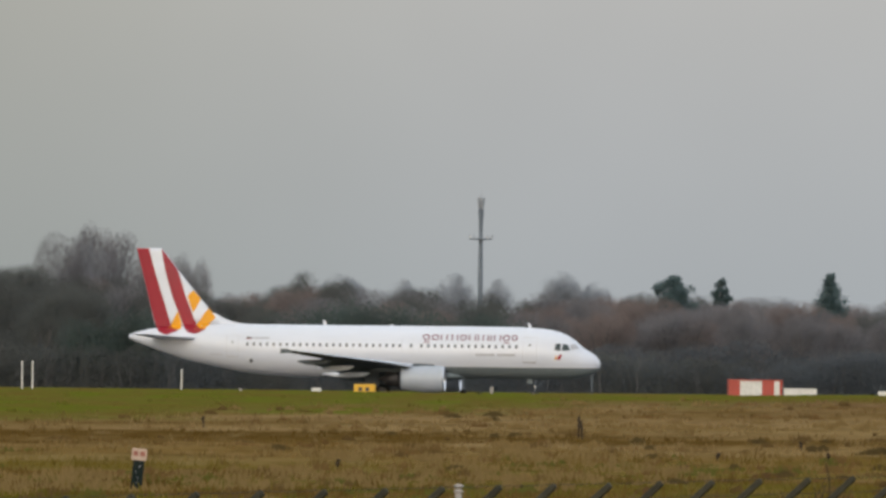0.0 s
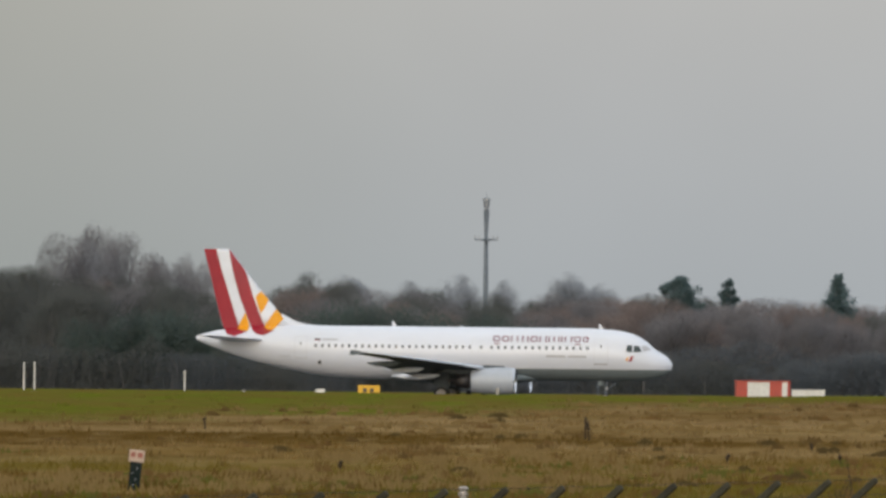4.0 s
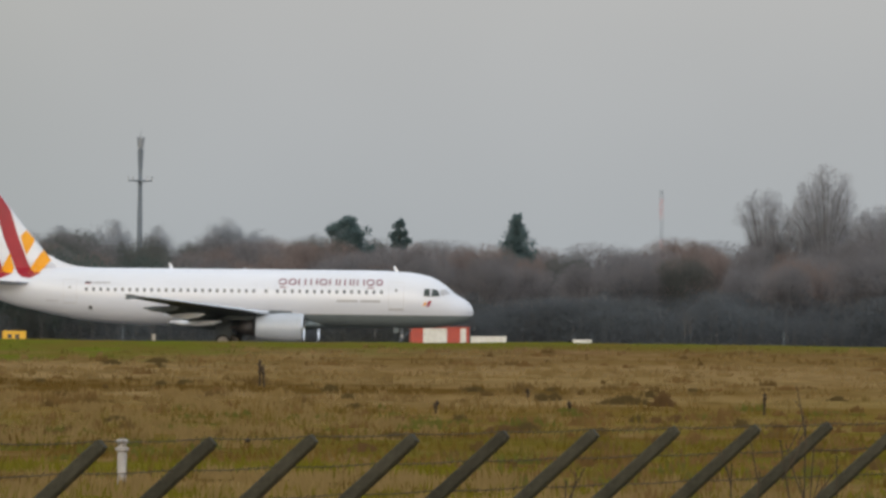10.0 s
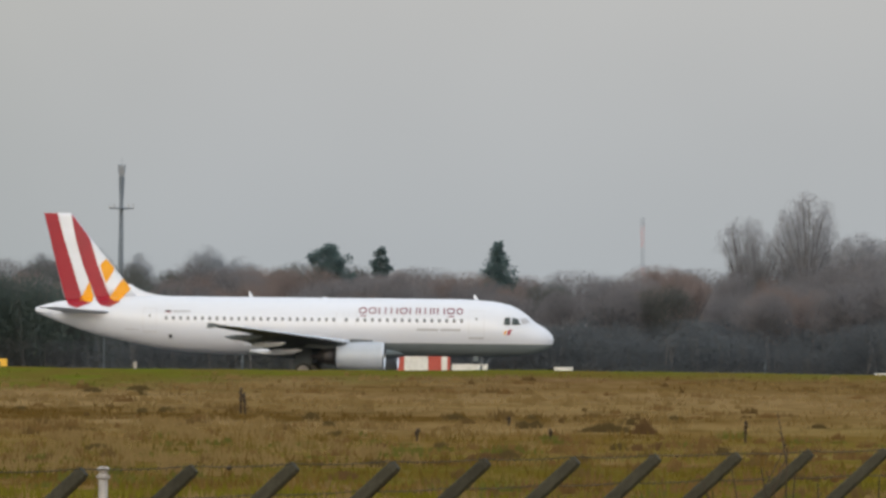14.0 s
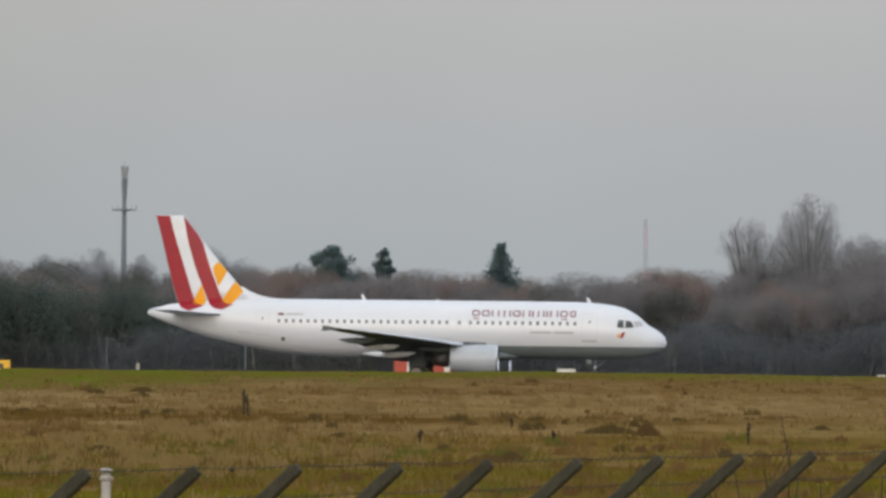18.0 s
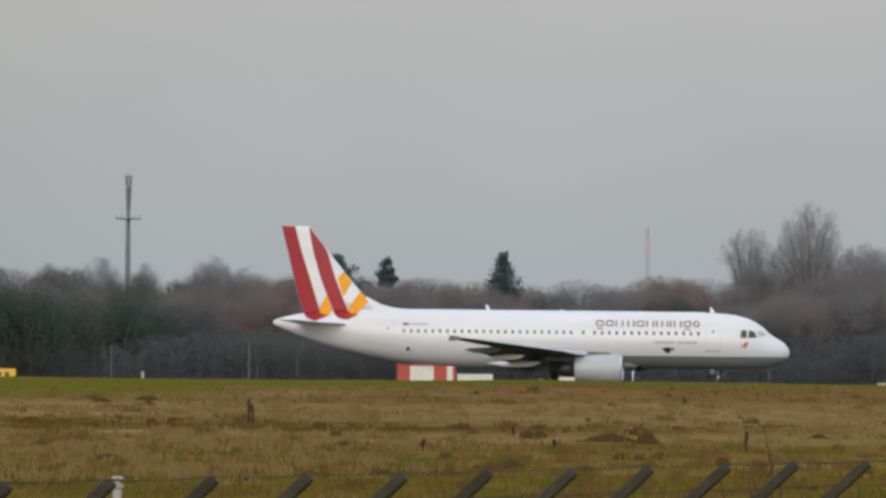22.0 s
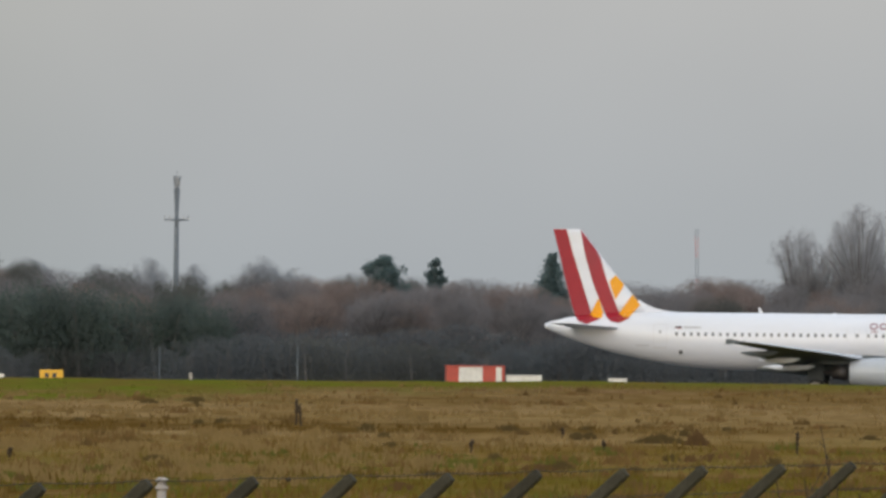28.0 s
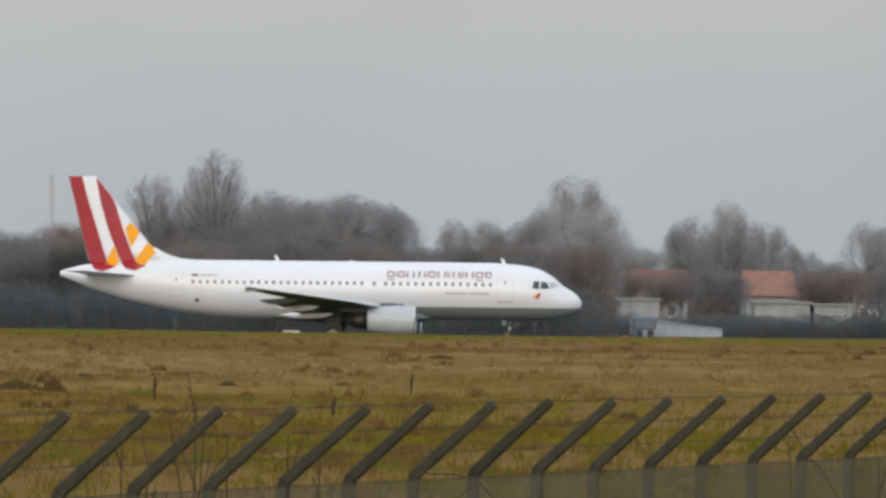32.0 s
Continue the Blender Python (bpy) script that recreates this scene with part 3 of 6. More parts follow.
def grown(seed, height, spread, levels, counts, angle=42, up=0.3, clear=0.22, twig=0.046, limbs=0.62, loose=0.0):
    """A bare tree: (verts, faces) of its trunk with limbs, and of its twigs as slivers."""
    rng = random.Random(seed)
    wood, tv, tf = [], [], []

    def grow(p, d, length, r, lev):
        bend = Vector((rng.gauss(0, 0.12), rng.gauss(0, 0.12), rng.gauss(0.04, 0.05)))
        mid_p = p + d * length * 0.5
        d2 = (d + bend).normalized()
        end = mid_p + d2 * length * 0.5
        if lev <= 2:
            wood.append(tube((p, mid_p, end), (r, r * 0.75, r * 0.45), 5 if lev < 2 else 3, False))
        else:
            side = d.cross(Vector((rng.gauss(0, 1), rng.gauss(0, 1), rng.gauss(0, 1)))).normalized() * twig * (1.5 if lev == 3 else 1.0)
            o = len(tv)
            off = Vector((rng.gauss(0, loose), rng.gauss(0, loose), rng.gauss(0, loose)))
            tv.extend((p - side + off, p + side + off, end + off))
            tf.append((o, o + 1, o + 2))
        if lev < levels:
            n = counts[lev]
            for i in range(n):
                t = clear + (1 - clear) * (i + rng.random()) / n if lev == 0 else 0.25 + 0.75 * (i + rng.random()) / n
                q = p + d * length * 0.5 * min(1, 2 * t) + d2 * length * 0.5 * max(0, 2 * t - 1)
                side = d.cross(Vector((rng.gauss(0, 1), rng.gauss(0, 1), rng.gauss(0, 1)))).normalized()
                a = radians(rng.gauss(angle, 10))
                nd = (d * math.cos(a) + side * math.sin(a) + Vector((0, 0, up * rng.random()))).normalized()
                share = (limbs if lev == 0 else 0.58) * rng.uniform(0.7, 1.15) * (1.15 - 0.45 * t if lev == 0 else 1)
                grow(q, nd, length * share, r * 0.5 * (1.1 - 0.4 * t), lev + 1)

    grow(Vector((0, 0, 0)), Vector((0, 0, 1)), height * 0.72, height * 0.017, 0)
    wv, wf = merge(*wood)
    # a rounded crown: the outermost tips bend back onto a dome
    zs, rs = sorted(v.z for v in tv), sorted(math.hypot(v.x, v.y) for v in tv)
    top, half = zs[int(len(zs) * 0.95)], rs[int(len(rs) * 0.93)]
    mid_z = top * 0.52

    def domed(v):
        u, w = math.hypot(v.x, v.y) / half, max(0.0, v.z - mid_z) / (top - mid_z)
        d = math.hypot(u, w)
        s = (0.6 + 0.48 * math.tanh((d - 0.6) / 0.48)) / d if d > 0.6 else 1
        return Vector((v.x * s, v.y * s, v.z if v.z < mid_z else mid_z + (v.z - mid_z) * s))

    k, kz = spread / 2 / half, height / (top * 1.02)
    fit = lambda vs: [Vector((p.x * k, p.y * k, max(p.z * kz, -0.1))) for p in map(domed, vs)]
    return (fit(wv), wf), (fit(tv), tf)


def tree_model(name, seed, height, spread, mat, label, levels=5, counts=(10, 8, 7, 5, 1), **more):
    wood, twigs = grown(seed, height, spread, levels, counts, **more)
    ob = thing(name, pose(0, -3000, 0), label, "tree", "woodland behind the runway")
    part("trunk", wood, BARK, ob)
    part("crown", twigs, mat, ob)
    return ob


def vase_tree(name, seed, height, spread, mat, label, limbs=11, fork=0.30, twig=0.03):
    """A bare tree that forks low into steep limbs, with fine upright twigs under a domed outline."""
    rng = random.Random(seed)
    ob = thing(name, pose(0, -3000, 0), label, "tree", "woodland behind the runway")
    wood = [tube(((0, 0, -0.2), (0.05, 0, height * fork * 0.5), (0, 0, height * fork)), (height * 0.024, height * 0.02, height * 0.016), 7, False)]
    tv, tf = [], []

    def sliver(p, e, w):
        d = e - p
        side = d.cross(Vector((rng.gauss(0, 1), rng.gauss(0, 1), rng.gauss(0, 1)))).normalized() * w
        o = len(tv)
        off = Vector((rng.gauss(0, 0.22), rng.gauss(0, 0.22), rng.gauss(0, 0.22)))
        tv.extend((p - side + off, p + side + off, e + off))
        tf.append((o, o + 1, o + 2))

    def domed(v):
        """Tips that reach past the crown's round outline bend back under it."""
        mid_z = height * 0.58
        d = math.hypot(math.hypot(v.x, v.y) / (spread * 0.54), max(0.0, v.z - mid_z) / (height - mid_z))
        s = (0.72 + 0.30 * math.tanh((d - 0.72) / 0.30)) / d if d > 0.72 else 1
        return Vector((v.x * s, v.y * s, v.z if v.z < mid_z else mid_z + (v.z - mid_z) * s))

    for i in range(limbs):
        a = 2 * math.pi * (i + rng.uniform(-0.3, 0.3)) / limbs
        out = (0.25 + 0.75 * rng.random()) * spread / 2
        top = height * (0.98 - 0.34 * (out / (spread / 2)) ** 2.2) * rng.uniform(0.92, 1.02)
        z0 = height * fork * rng.uniform(0.6, 1.05)
        b = Vector((0, 0, z0))
        pts = []
        for k in range(7):
            t = k / 6
            r = out * (0.25 * t + 0.75 * t ** 1.7)
            pts.append(b + Vector((math.cos(a) * r + rng.gauss(0, 0.12) * t, math.sin(a) * r + rng.gauss(0, 0.12) * t, (top - z0) * (1 - (1 - t) ** 1.25))))
        rr = height * 0.006
        wood.append(tube(pts, [rr * (1 - 0.9 * k / 6) + 0.012 for k in range(7)], 5, False))
        for j in range(16):
            t = 0.3 + 0.7 * rng.random() ** 0.8
            k = min(5, int(t * 6))
            p = pts[k].lerp(pts[k + 1], t * 6 - k)
            d = (pts[k + 1] - pts[k]).normalized()
            d2 = (d + Vector((rng.gauss(0, 0.7), rng.gauss(0, 0.7), rng.gauss(0.1, 0.3)))).normalized()
            length = height * rng.uniform(0.10, 0.20) * (1.1 - 0.55 * t)
            e = p + d2 * length
            sliver(p, e, twig * 1.3)
            for _ in range(7):
                q = p.lerp(e, rng.uniform(0.2, 1.0))
                d3 = (d2 + Vector((rng.gauss(0, 0.5), rng.gauss(0, 0.5), rng.gauss(0.15, 0.3)))).normalized()
                e2 = q + d3 * length * rng.uniform(0.3, 0.6)
                sliver(q, e2, twig)
                for _ in range(3):
                    q2 = q.lerp(e2, rng.uniform(0.2, 1.0))
                    sliver(q2, q2 + (d3 + Vector((rng.gauss(0, 0.6), rng.gauss(0, 0.6), rng.gauss(0.1, 0.3)))).normalized() * length * rng.uniform(0.15, 0.3), twig * 0.8)
    wv, wf = merge(*wood)
    part("trunk", ([domed(Vector(p)) for p in wv], wf), BARK, ob)
    part("crown", ([domed(p) for p in tv], tf), mat, ob)
    return ob


def needles(v, f, rng, c, r, count, size):
    """Adds a clump of needle sprays round c."""
    for _ in range(count):
        p = c + Vector((rng.gauss(0, 1), rng.gauss(0, 1), rng.gauss(0, 0.8))).normalized() * r * rng.random() ** 0.45
        d = ((p - c) + Vector((rng.gauss(0, 0.2), rng.gauss(0, 0.2), rng.gauss(0.1, 0.15)))).normalized() * size * rng.uniform(0.7, 1.3)
        w = d.cross(Vector((rng.gauss(0, 1), rng.gauss(0, 1), rng.gauss(0, 1)))).normalized() * size * 0.3
        o = len(v)
        v.extend((p - w, p + w, p + d))
        f.append((o, o + 1, o + 2))


def pine_model(name, seed, height, wide, deep, label):
    """A pine: a bare bole, a few spreading limbs, and needle clumps in a rounded crown."""
    rng = random.Random(seed)
    ob = thing(name, pose(0, -3000, 0), label, "conifer", "conifers above the wood")
    wood = [tube(((0, 0, -0.2), (0.1, 0, height * 0.5), (0, 0, height * 0.97)), (height * 0.018, height * 0.012, 0.03), 6)]
    v, f = [], []
    for i in range(int(12 + wide * deep * 3)):
        t = rng.random()
        a = rng.random() * 6.283
        z = height - deep * (1 - t) - 0.15
        reach = wide / 2 * math.sqrt(max(0.02, 1 - (1.55 * t - 0.55) ** 2)) * rng.uniform(0.35, 1.0)
        c = Vector((math.cos(a) * reach, math.sin(a) * reach, z))
        wood.append(tube(((0, 0, z - 0.35 * reach - 0.1), c), (0.05, 0.02), 4, False))
        needles(v, f, rng, c, rng.uniform(0.3, 0.5) * (0.6 + wide / 8), 130, 0.2)
    part("trunk", merge(*wood), BARK, ob)
    part("crown", (v, f), NEEDLE, ob)
    return ob


def conifer_model(name, seed, height, spread, label, power=0.68, bare=0.12):
    """A spruce: tiers of drooping sprays in a dense cone with a ragged edge."""
    rng = random.Random(seed)
    ob = thing(name, pose(0, -3000, 0), label, "conifer", "conifers above the wood")
    part("trunk", tube(((0, 0, -0.2), (0.1, 0, height * 0.5), (0, 0, height * 0.97)), (height * 0.018, height * 0.011, 0.03), 6), BARK, ob)
    v, f = [], []
    layers = int(height * 2.6)
    for i in range(layers):
        t = (i + 0.3) / layers
        z = height * (bare + (1 - bare) * t)
        reach = spread / 2 * (1 - t) ** power
        for j in range(int(5 + reach * 4)):
            a = rng.random() * 6.283
            rr = reach * rng.uniform(0.72, 1.08)
            for q in range(4):
                s0 = rr * (q + 0.6) / 4
                needles(v, f, rng, Vector((math.cos(a) * s0, math.sin(a) * s0, z - 0.22 * s0 + rng.gauss(0, 0.1))), 0.3, 9, 0.26)
    needles(v, f, rng, Vector((0, 0, height * 0.985)), 0.16, 40, 0.2)
    part("crown", (v, f), NEEDLE, ob)
    return ob


def bush_model(name, seed, height, spread, mat, count, leaf, label, category="bush"):
    """A dense bush: stems, and small leaves or twigs in uneven clumps."""
    rng = random.Random(seed)
    ob = thing(name, pose(0, -3000, 0), label, category, "undergrowth along the wood")
    stems = []
    for i in range(7):
        a, s = rng.random() * 6.283, rng.uniform(0.2, 0.8) * spread / 2
        stems.append(tube(((0.3 * math.cos(a), 0.3 * math.sin(a), -0.1), (s * 0.6 * math.cos(a), s * 0.6 * math.sin(a), height * 0.45), (s * math.cos(a), s * math.sin(a), height * 0.8)), (0.06, 0.045, 0.02), 4, False))
    tagged(part("stem", merge(*stems), BARK, ob), kind="stuff")
    v, f = [], []
    clumps = [(Vector((rng.gauss(0, spread / 4.5), rng.gauss(0, spread / 4.5), rng.uniform(0.12, 0.86) * height)), rng.uniform(0.6, 1.1) * height / 4.5) for _ in range(90)]
    for i in range(count):
        c, r = clumps[i % len(clumps)]
        p = c + Vector((rng.gauss(0, 1), rng.gauss(0, 1), rng.gauss(0, 1))).normalized() * r * 1.25 * rng.random() ** 0.5
        if p.z < 0:
            p.z = -p.z * 0.5
        d = Vector((rng.gauss(0, 1), rng.gauss(0, 1), rng.gauss(0.3, 1))).normalized() * leaf * rng.uniform(0.6, 1.4)
        w = d.cross(Vector((rng.gauss(0, 1), rng.gauss(0, 1), rng.gauss(0, 1)))).normalized() * leaf * 0.16
        o = len(v)
        v.extend((p - w, p + w, p + d))
        f.append((o, o + 1, o + 2))
    part("crown", (v, f), mat, ob)
    return ob


def thicket_model(name, seed, height, spread, label, mat):
    """A dense stand of thin upright stems and twigs with an uneven top."""
    rng = random.Random(seed)
    ob = thing(name, pose(0, -3000, 0), label, "thicket", "undergrowth along the wood")
    stems = []
    for i in range(14):
        x, y = rng.gauss(0, spread / 4), rng.gauss(0, spread / 6)
        stems.append(tube(((x, y, -0.1), (x + rng.gauss(0, 0.2), y, height * 0.5), (x + rng.gauss(0, 0.4), y, height * 0.85)), (0.05, 0.035, 0.012), 4, False))
    tagged(part("stem", merge(*stems), BARK, ob), kind="stuff")
    v, f = [], []
    for i in range(6200):
        x, y = rng.gauss(0, spread / 3.2), rng.gauss(0, spread / 6)
        top = height * (0.95 + 0.4 * noise.noise((x * 0.35, seed, 0))) * math.exp(-(x / spread) ** 4)
        p = Vector((x, y, rng.random() ** 1.7 * top))
        d = Vector((rng.gauss(0, 0.8), rng.gauss(0, 0.8), rng.gauss(0.5, 0.8))).normalized() * rng.uniform(0.25, 0.55)
        s = d.cross(Vector((rng.gauss(0, 1), rng.gauss(0, 1), rng.gauss(0, 1)))).normalized() * 0.038
        o = len(v)
        v.extend((p - s, p + s, p + d))
        f.append((o, o + 1, o + 2))
    part("crown", (v, f), mat, ob)
    return ob


ROUND = [tree_model("bare_tree", 11 + i, 12, 9 + i, m, lab, counts=(11, 8, 7, 5, 1), limbs=0.8, clear=0.05, loose=0.8, twig=0.036) for i, (m, lab) in enumerate((
    (TWIG, "leafless brown tree in the wood"), (TWIG_RED, "leafless reddish birch in the wood"), (TWIG, "leafless brown tree with a broad crown")))]
SLIM = [tree_model("bare_tree", 21 + i, 12, 6.5, m, lab, angle=34, up=0.4, clear=0.05, loose=0.7, twig=0.036) for i, (m, lab) in enumerate((
    (TWIG_RED, "slender leafless reddish birch"), (TWIG, "slender leafless brown tree")))]
DARK = [tree_model("bare_tree", 25 + i, 12, 9, TWIG_DARK, "dark leafless alder in the wood", counts=(11, 8, 7, 5, 1), limbs=0.8, clear=0.05, loose=0.8, twig=0.038) for i in range(2)]
FAR = [tree_model("bare_tree", 31 + i, 14, 11, TWIG_FAR_HAZED, "leafless tree far behind the wood, paled for haze", counts=(9, 7, 7, 6, 2), twig=0.06, limbs=0.85, loose=0.7) for i in range(2)]
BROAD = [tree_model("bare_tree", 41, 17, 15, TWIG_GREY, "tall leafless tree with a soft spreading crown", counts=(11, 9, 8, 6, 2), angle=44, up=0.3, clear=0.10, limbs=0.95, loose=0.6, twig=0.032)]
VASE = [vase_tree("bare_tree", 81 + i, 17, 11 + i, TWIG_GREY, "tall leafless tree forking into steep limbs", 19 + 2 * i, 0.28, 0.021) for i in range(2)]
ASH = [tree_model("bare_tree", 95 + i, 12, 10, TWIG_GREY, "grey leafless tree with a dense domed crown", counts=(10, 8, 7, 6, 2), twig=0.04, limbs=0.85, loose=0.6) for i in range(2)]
PALE = [tree_model("bare_tree", 97 + i, 14, 10.5, TWIG_HAZED, "leafless tree by the houses with haze in its colour", counts=(10, 8, 7, 6, 2), twig=0.044, limbs=0.85, loose=0.7) for i in range(2)]
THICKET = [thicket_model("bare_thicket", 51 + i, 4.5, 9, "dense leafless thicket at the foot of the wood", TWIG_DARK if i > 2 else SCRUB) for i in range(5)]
EVERGREEN = [bush_model("evergreen_bush", 61 + i, 5.5, 7, IVY, 6500, 0.30, "dark evergreen bush among bare trees") for i in range(2)]


def plant(model, ax, y, height, base, width=1.0, turn=0.0):
    """A copy of model at a bearing and distance, scaled to a height."""
    k = height / base
    p = at(ax, 0, y)
    return copy_thing(model, Matrix.Translation((p.x, y, ground_z(p.x, y) - 0.05)) @ Matrix.Rotation(turn, 4, "Z") @ Matrix.Diagonal((k * width, k * width, k, 1)))


def tall(ay, y):
    """Height of a thing on the level at distance y whose top has that fall."""
    return EYE_Z - (ay - 185) / F * y


def build_wood():
    rng = random.Random(7)
    # skyline of the wood by bearing: (bearing, fall of the tops)
    line = ((-1400, 70), (-940, 60), (-880, 62), (-600, 92), (-560, 106), (-480, 116), (-410, 112), (-330, 80), (-200, 96), (0, 108), (150, 106), (330, 100), (560, 108), (760, 114), (870, 105), (960, 92), (1050, 112), (1180, 105), (1320, 80), (1480, 110), (1560, 140), (1700, 130), (1850, 130), (1980, 150), (2060, 140), (2250, 160), (2500, 120), (2700, 105), (3100, 100))

    def sky_at(ax):
        for (a, u), (b, w) in zip(line, line[1:]):
            if a <= ax <= b:
                return u + (w - u) * (ax - a) / (b - a)
        return 110

    for row, (y, step, drop) in enumerate(((1062, 66, 30), (1090, 64, 10), (1130, 60, 0))):
        ax = -1060 + row * 31
        while ax < 2800:
            a, yy = ax + rng.uniform(-34, 34), y + rng.uniform(-8, 8)
            open_part = a > 1560
            gaps = (1, 1, 1) if 1920 < a < 2480 else (0.85, 0.75, 0.4) if a > 1920 else (0.5, 0.4, 0.1)
            if not (open_part and rng.random() < gaps[row]):
                fall = sky_at(a) - 14 + drop + rng.uniform(-8, 14)
                dim = 0.75 if a < -350 else 0.45 if a < 80 else 0.08
                lot = DARK if rng.random() < dim else ROUND + ROUND + SLIM
                plant(rng.choice(lot), a, yy, tall(fall, yy), 12, rng.uniform(1.0, 1.35), rng.random() * 6.28)
            ax += step
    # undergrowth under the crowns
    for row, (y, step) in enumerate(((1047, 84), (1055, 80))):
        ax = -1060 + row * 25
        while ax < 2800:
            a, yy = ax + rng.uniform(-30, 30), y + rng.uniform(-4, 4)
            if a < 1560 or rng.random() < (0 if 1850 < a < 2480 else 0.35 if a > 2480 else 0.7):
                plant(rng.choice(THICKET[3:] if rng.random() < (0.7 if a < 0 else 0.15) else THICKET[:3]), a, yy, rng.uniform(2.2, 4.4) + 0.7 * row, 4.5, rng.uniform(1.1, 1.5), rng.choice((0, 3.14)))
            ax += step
    # ivy-clad trees and evergreens at the edge, mostly towards the west: bearing, fall of the top
    for ax, ay in ((-760, 150), (-735, 166), (-700, 172), (-655, 132), (-620, 140), (-590, 128), (-555, 160), (-500, 150), (-318, 128), (-270, 118), (-222, 126), (-172, 116), (-118, 130), (18, 132), (-20, 140), (60, 150)):
        plant(rng.choice(EVERGREEN), ax, 1051, tall(ay, 1051), 5.5, rng.uniform(0.55, 0.75), rng.random() * 6.28)
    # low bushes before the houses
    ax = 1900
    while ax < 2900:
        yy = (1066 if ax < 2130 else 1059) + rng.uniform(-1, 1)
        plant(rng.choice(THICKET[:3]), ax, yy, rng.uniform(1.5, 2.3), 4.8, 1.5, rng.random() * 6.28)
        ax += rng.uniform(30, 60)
    # the tall trees that stand above the line: bearing, fall of the top, width, model, distance
    for ax, ay, wide, model, base, y in (
            (-735, -36, 0.55, ROUND[0], 12, 1140), (-800, -20, 0.48, ROUND[2], 12, 1132), (-688, -22, 0.5, ROUND[2], 12, 1150), (-760, 0, 0.7, BROAD[0], 17, 1136), (-640, 16, 0.6, ROUND[0], 12, 1140), (-590, 36, 0.6, ROUND[2], 12, 1145),
            (-530, 34, 0.4, PALE[0], 14, 1170), (-565, 22, 0.4, PALE[1], 14, 1170), (-330, 54, 0.7, DARK[0], 12, 1160), (-270, 66, 0.8, DARK[1], 12, 1165),
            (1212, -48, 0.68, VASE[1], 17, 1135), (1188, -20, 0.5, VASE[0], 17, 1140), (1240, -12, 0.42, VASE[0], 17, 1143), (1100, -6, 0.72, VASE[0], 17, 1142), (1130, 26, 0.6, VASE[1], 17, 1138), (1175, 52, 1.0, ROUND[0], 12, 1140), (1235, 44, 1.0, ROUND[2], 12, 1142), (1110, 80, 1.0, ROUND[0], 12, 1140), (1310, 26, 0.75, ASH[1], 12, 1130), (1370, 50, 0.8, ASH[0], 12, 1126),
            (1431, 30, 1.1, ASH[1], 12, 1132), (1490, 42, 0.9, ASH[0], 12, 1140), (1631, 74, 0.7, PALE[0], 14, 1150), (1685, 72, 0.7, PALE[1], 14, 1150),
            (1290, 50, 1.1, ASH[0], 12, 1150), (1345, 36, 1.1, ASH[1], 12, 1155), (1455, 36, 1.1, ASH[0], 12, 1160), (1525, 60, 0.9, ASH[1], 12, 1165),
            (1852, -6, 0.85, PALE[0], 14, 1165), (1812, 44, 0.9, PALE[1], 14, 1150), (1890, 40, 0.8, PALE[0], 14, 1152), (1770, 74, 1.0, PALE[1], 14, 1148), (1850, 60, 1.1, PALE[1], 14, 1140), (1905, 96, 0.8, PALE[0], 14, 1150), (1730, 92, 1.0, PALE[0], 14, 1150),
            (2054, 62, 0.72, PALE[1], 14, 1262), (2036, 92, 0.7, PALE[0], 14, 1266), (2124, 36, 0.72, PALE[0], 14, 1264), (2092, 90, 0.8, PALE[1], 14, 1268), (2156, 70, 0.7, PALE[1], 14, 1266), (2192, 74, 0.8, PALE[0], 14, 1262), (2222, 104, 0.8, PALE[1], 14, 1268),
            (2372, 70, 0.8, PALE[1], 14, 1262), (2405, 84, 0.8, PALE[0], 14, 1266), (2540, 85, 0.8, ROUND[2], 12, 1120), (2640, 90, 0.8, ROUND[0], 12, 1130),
            (1945, 158, 1.3, ROUND[1], 12, 1195), (1990, 166, 1.4, ROUND[1], 12, 1200), (2040, 160, 1.4, ROUND[1], 12, 1205), (2095, 150, 1.4, ROUND[2], 12, 1200), (2130, 164, 1.3, ROUND[1], 12, 1205), (2262, 158, 1.4, ROUND[1], 12, 1200), (2305, 150, 1.4, ROUND[0], 12, 1205), (2345, 152, 1.4, ROUND[1], 12, 1200), (2390, 150, 1.4, ROUND[0], 12, 1210), (2430, 150, 1.4, ROUND[2], 12, 1205)):
        plant(model, ax, y, tall(ay, y), base, wide, rng.random() * 6.28)
    # a low band of trees behind the houses
    ax = 1930
    while ax < 2480:
        y = 1290 + rng.uniform(-8, 8)
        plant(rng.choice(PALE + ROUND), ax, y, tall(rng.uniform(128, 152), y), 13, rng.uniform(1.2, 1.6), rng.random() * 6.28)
        ax += rng.uniform(30, 42)
    # trees far behind, with haze in their twig colour
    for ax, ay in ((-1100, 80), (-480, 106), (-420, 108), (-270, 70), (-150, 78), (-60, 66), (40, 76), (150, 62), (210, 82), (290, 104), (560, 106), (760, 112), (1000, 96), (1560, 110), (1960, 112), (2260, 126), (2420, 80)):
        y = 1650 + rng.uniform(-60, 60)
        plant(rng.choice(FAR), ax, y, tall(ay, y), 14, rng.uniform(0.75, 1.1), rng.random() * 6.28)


build_wood()


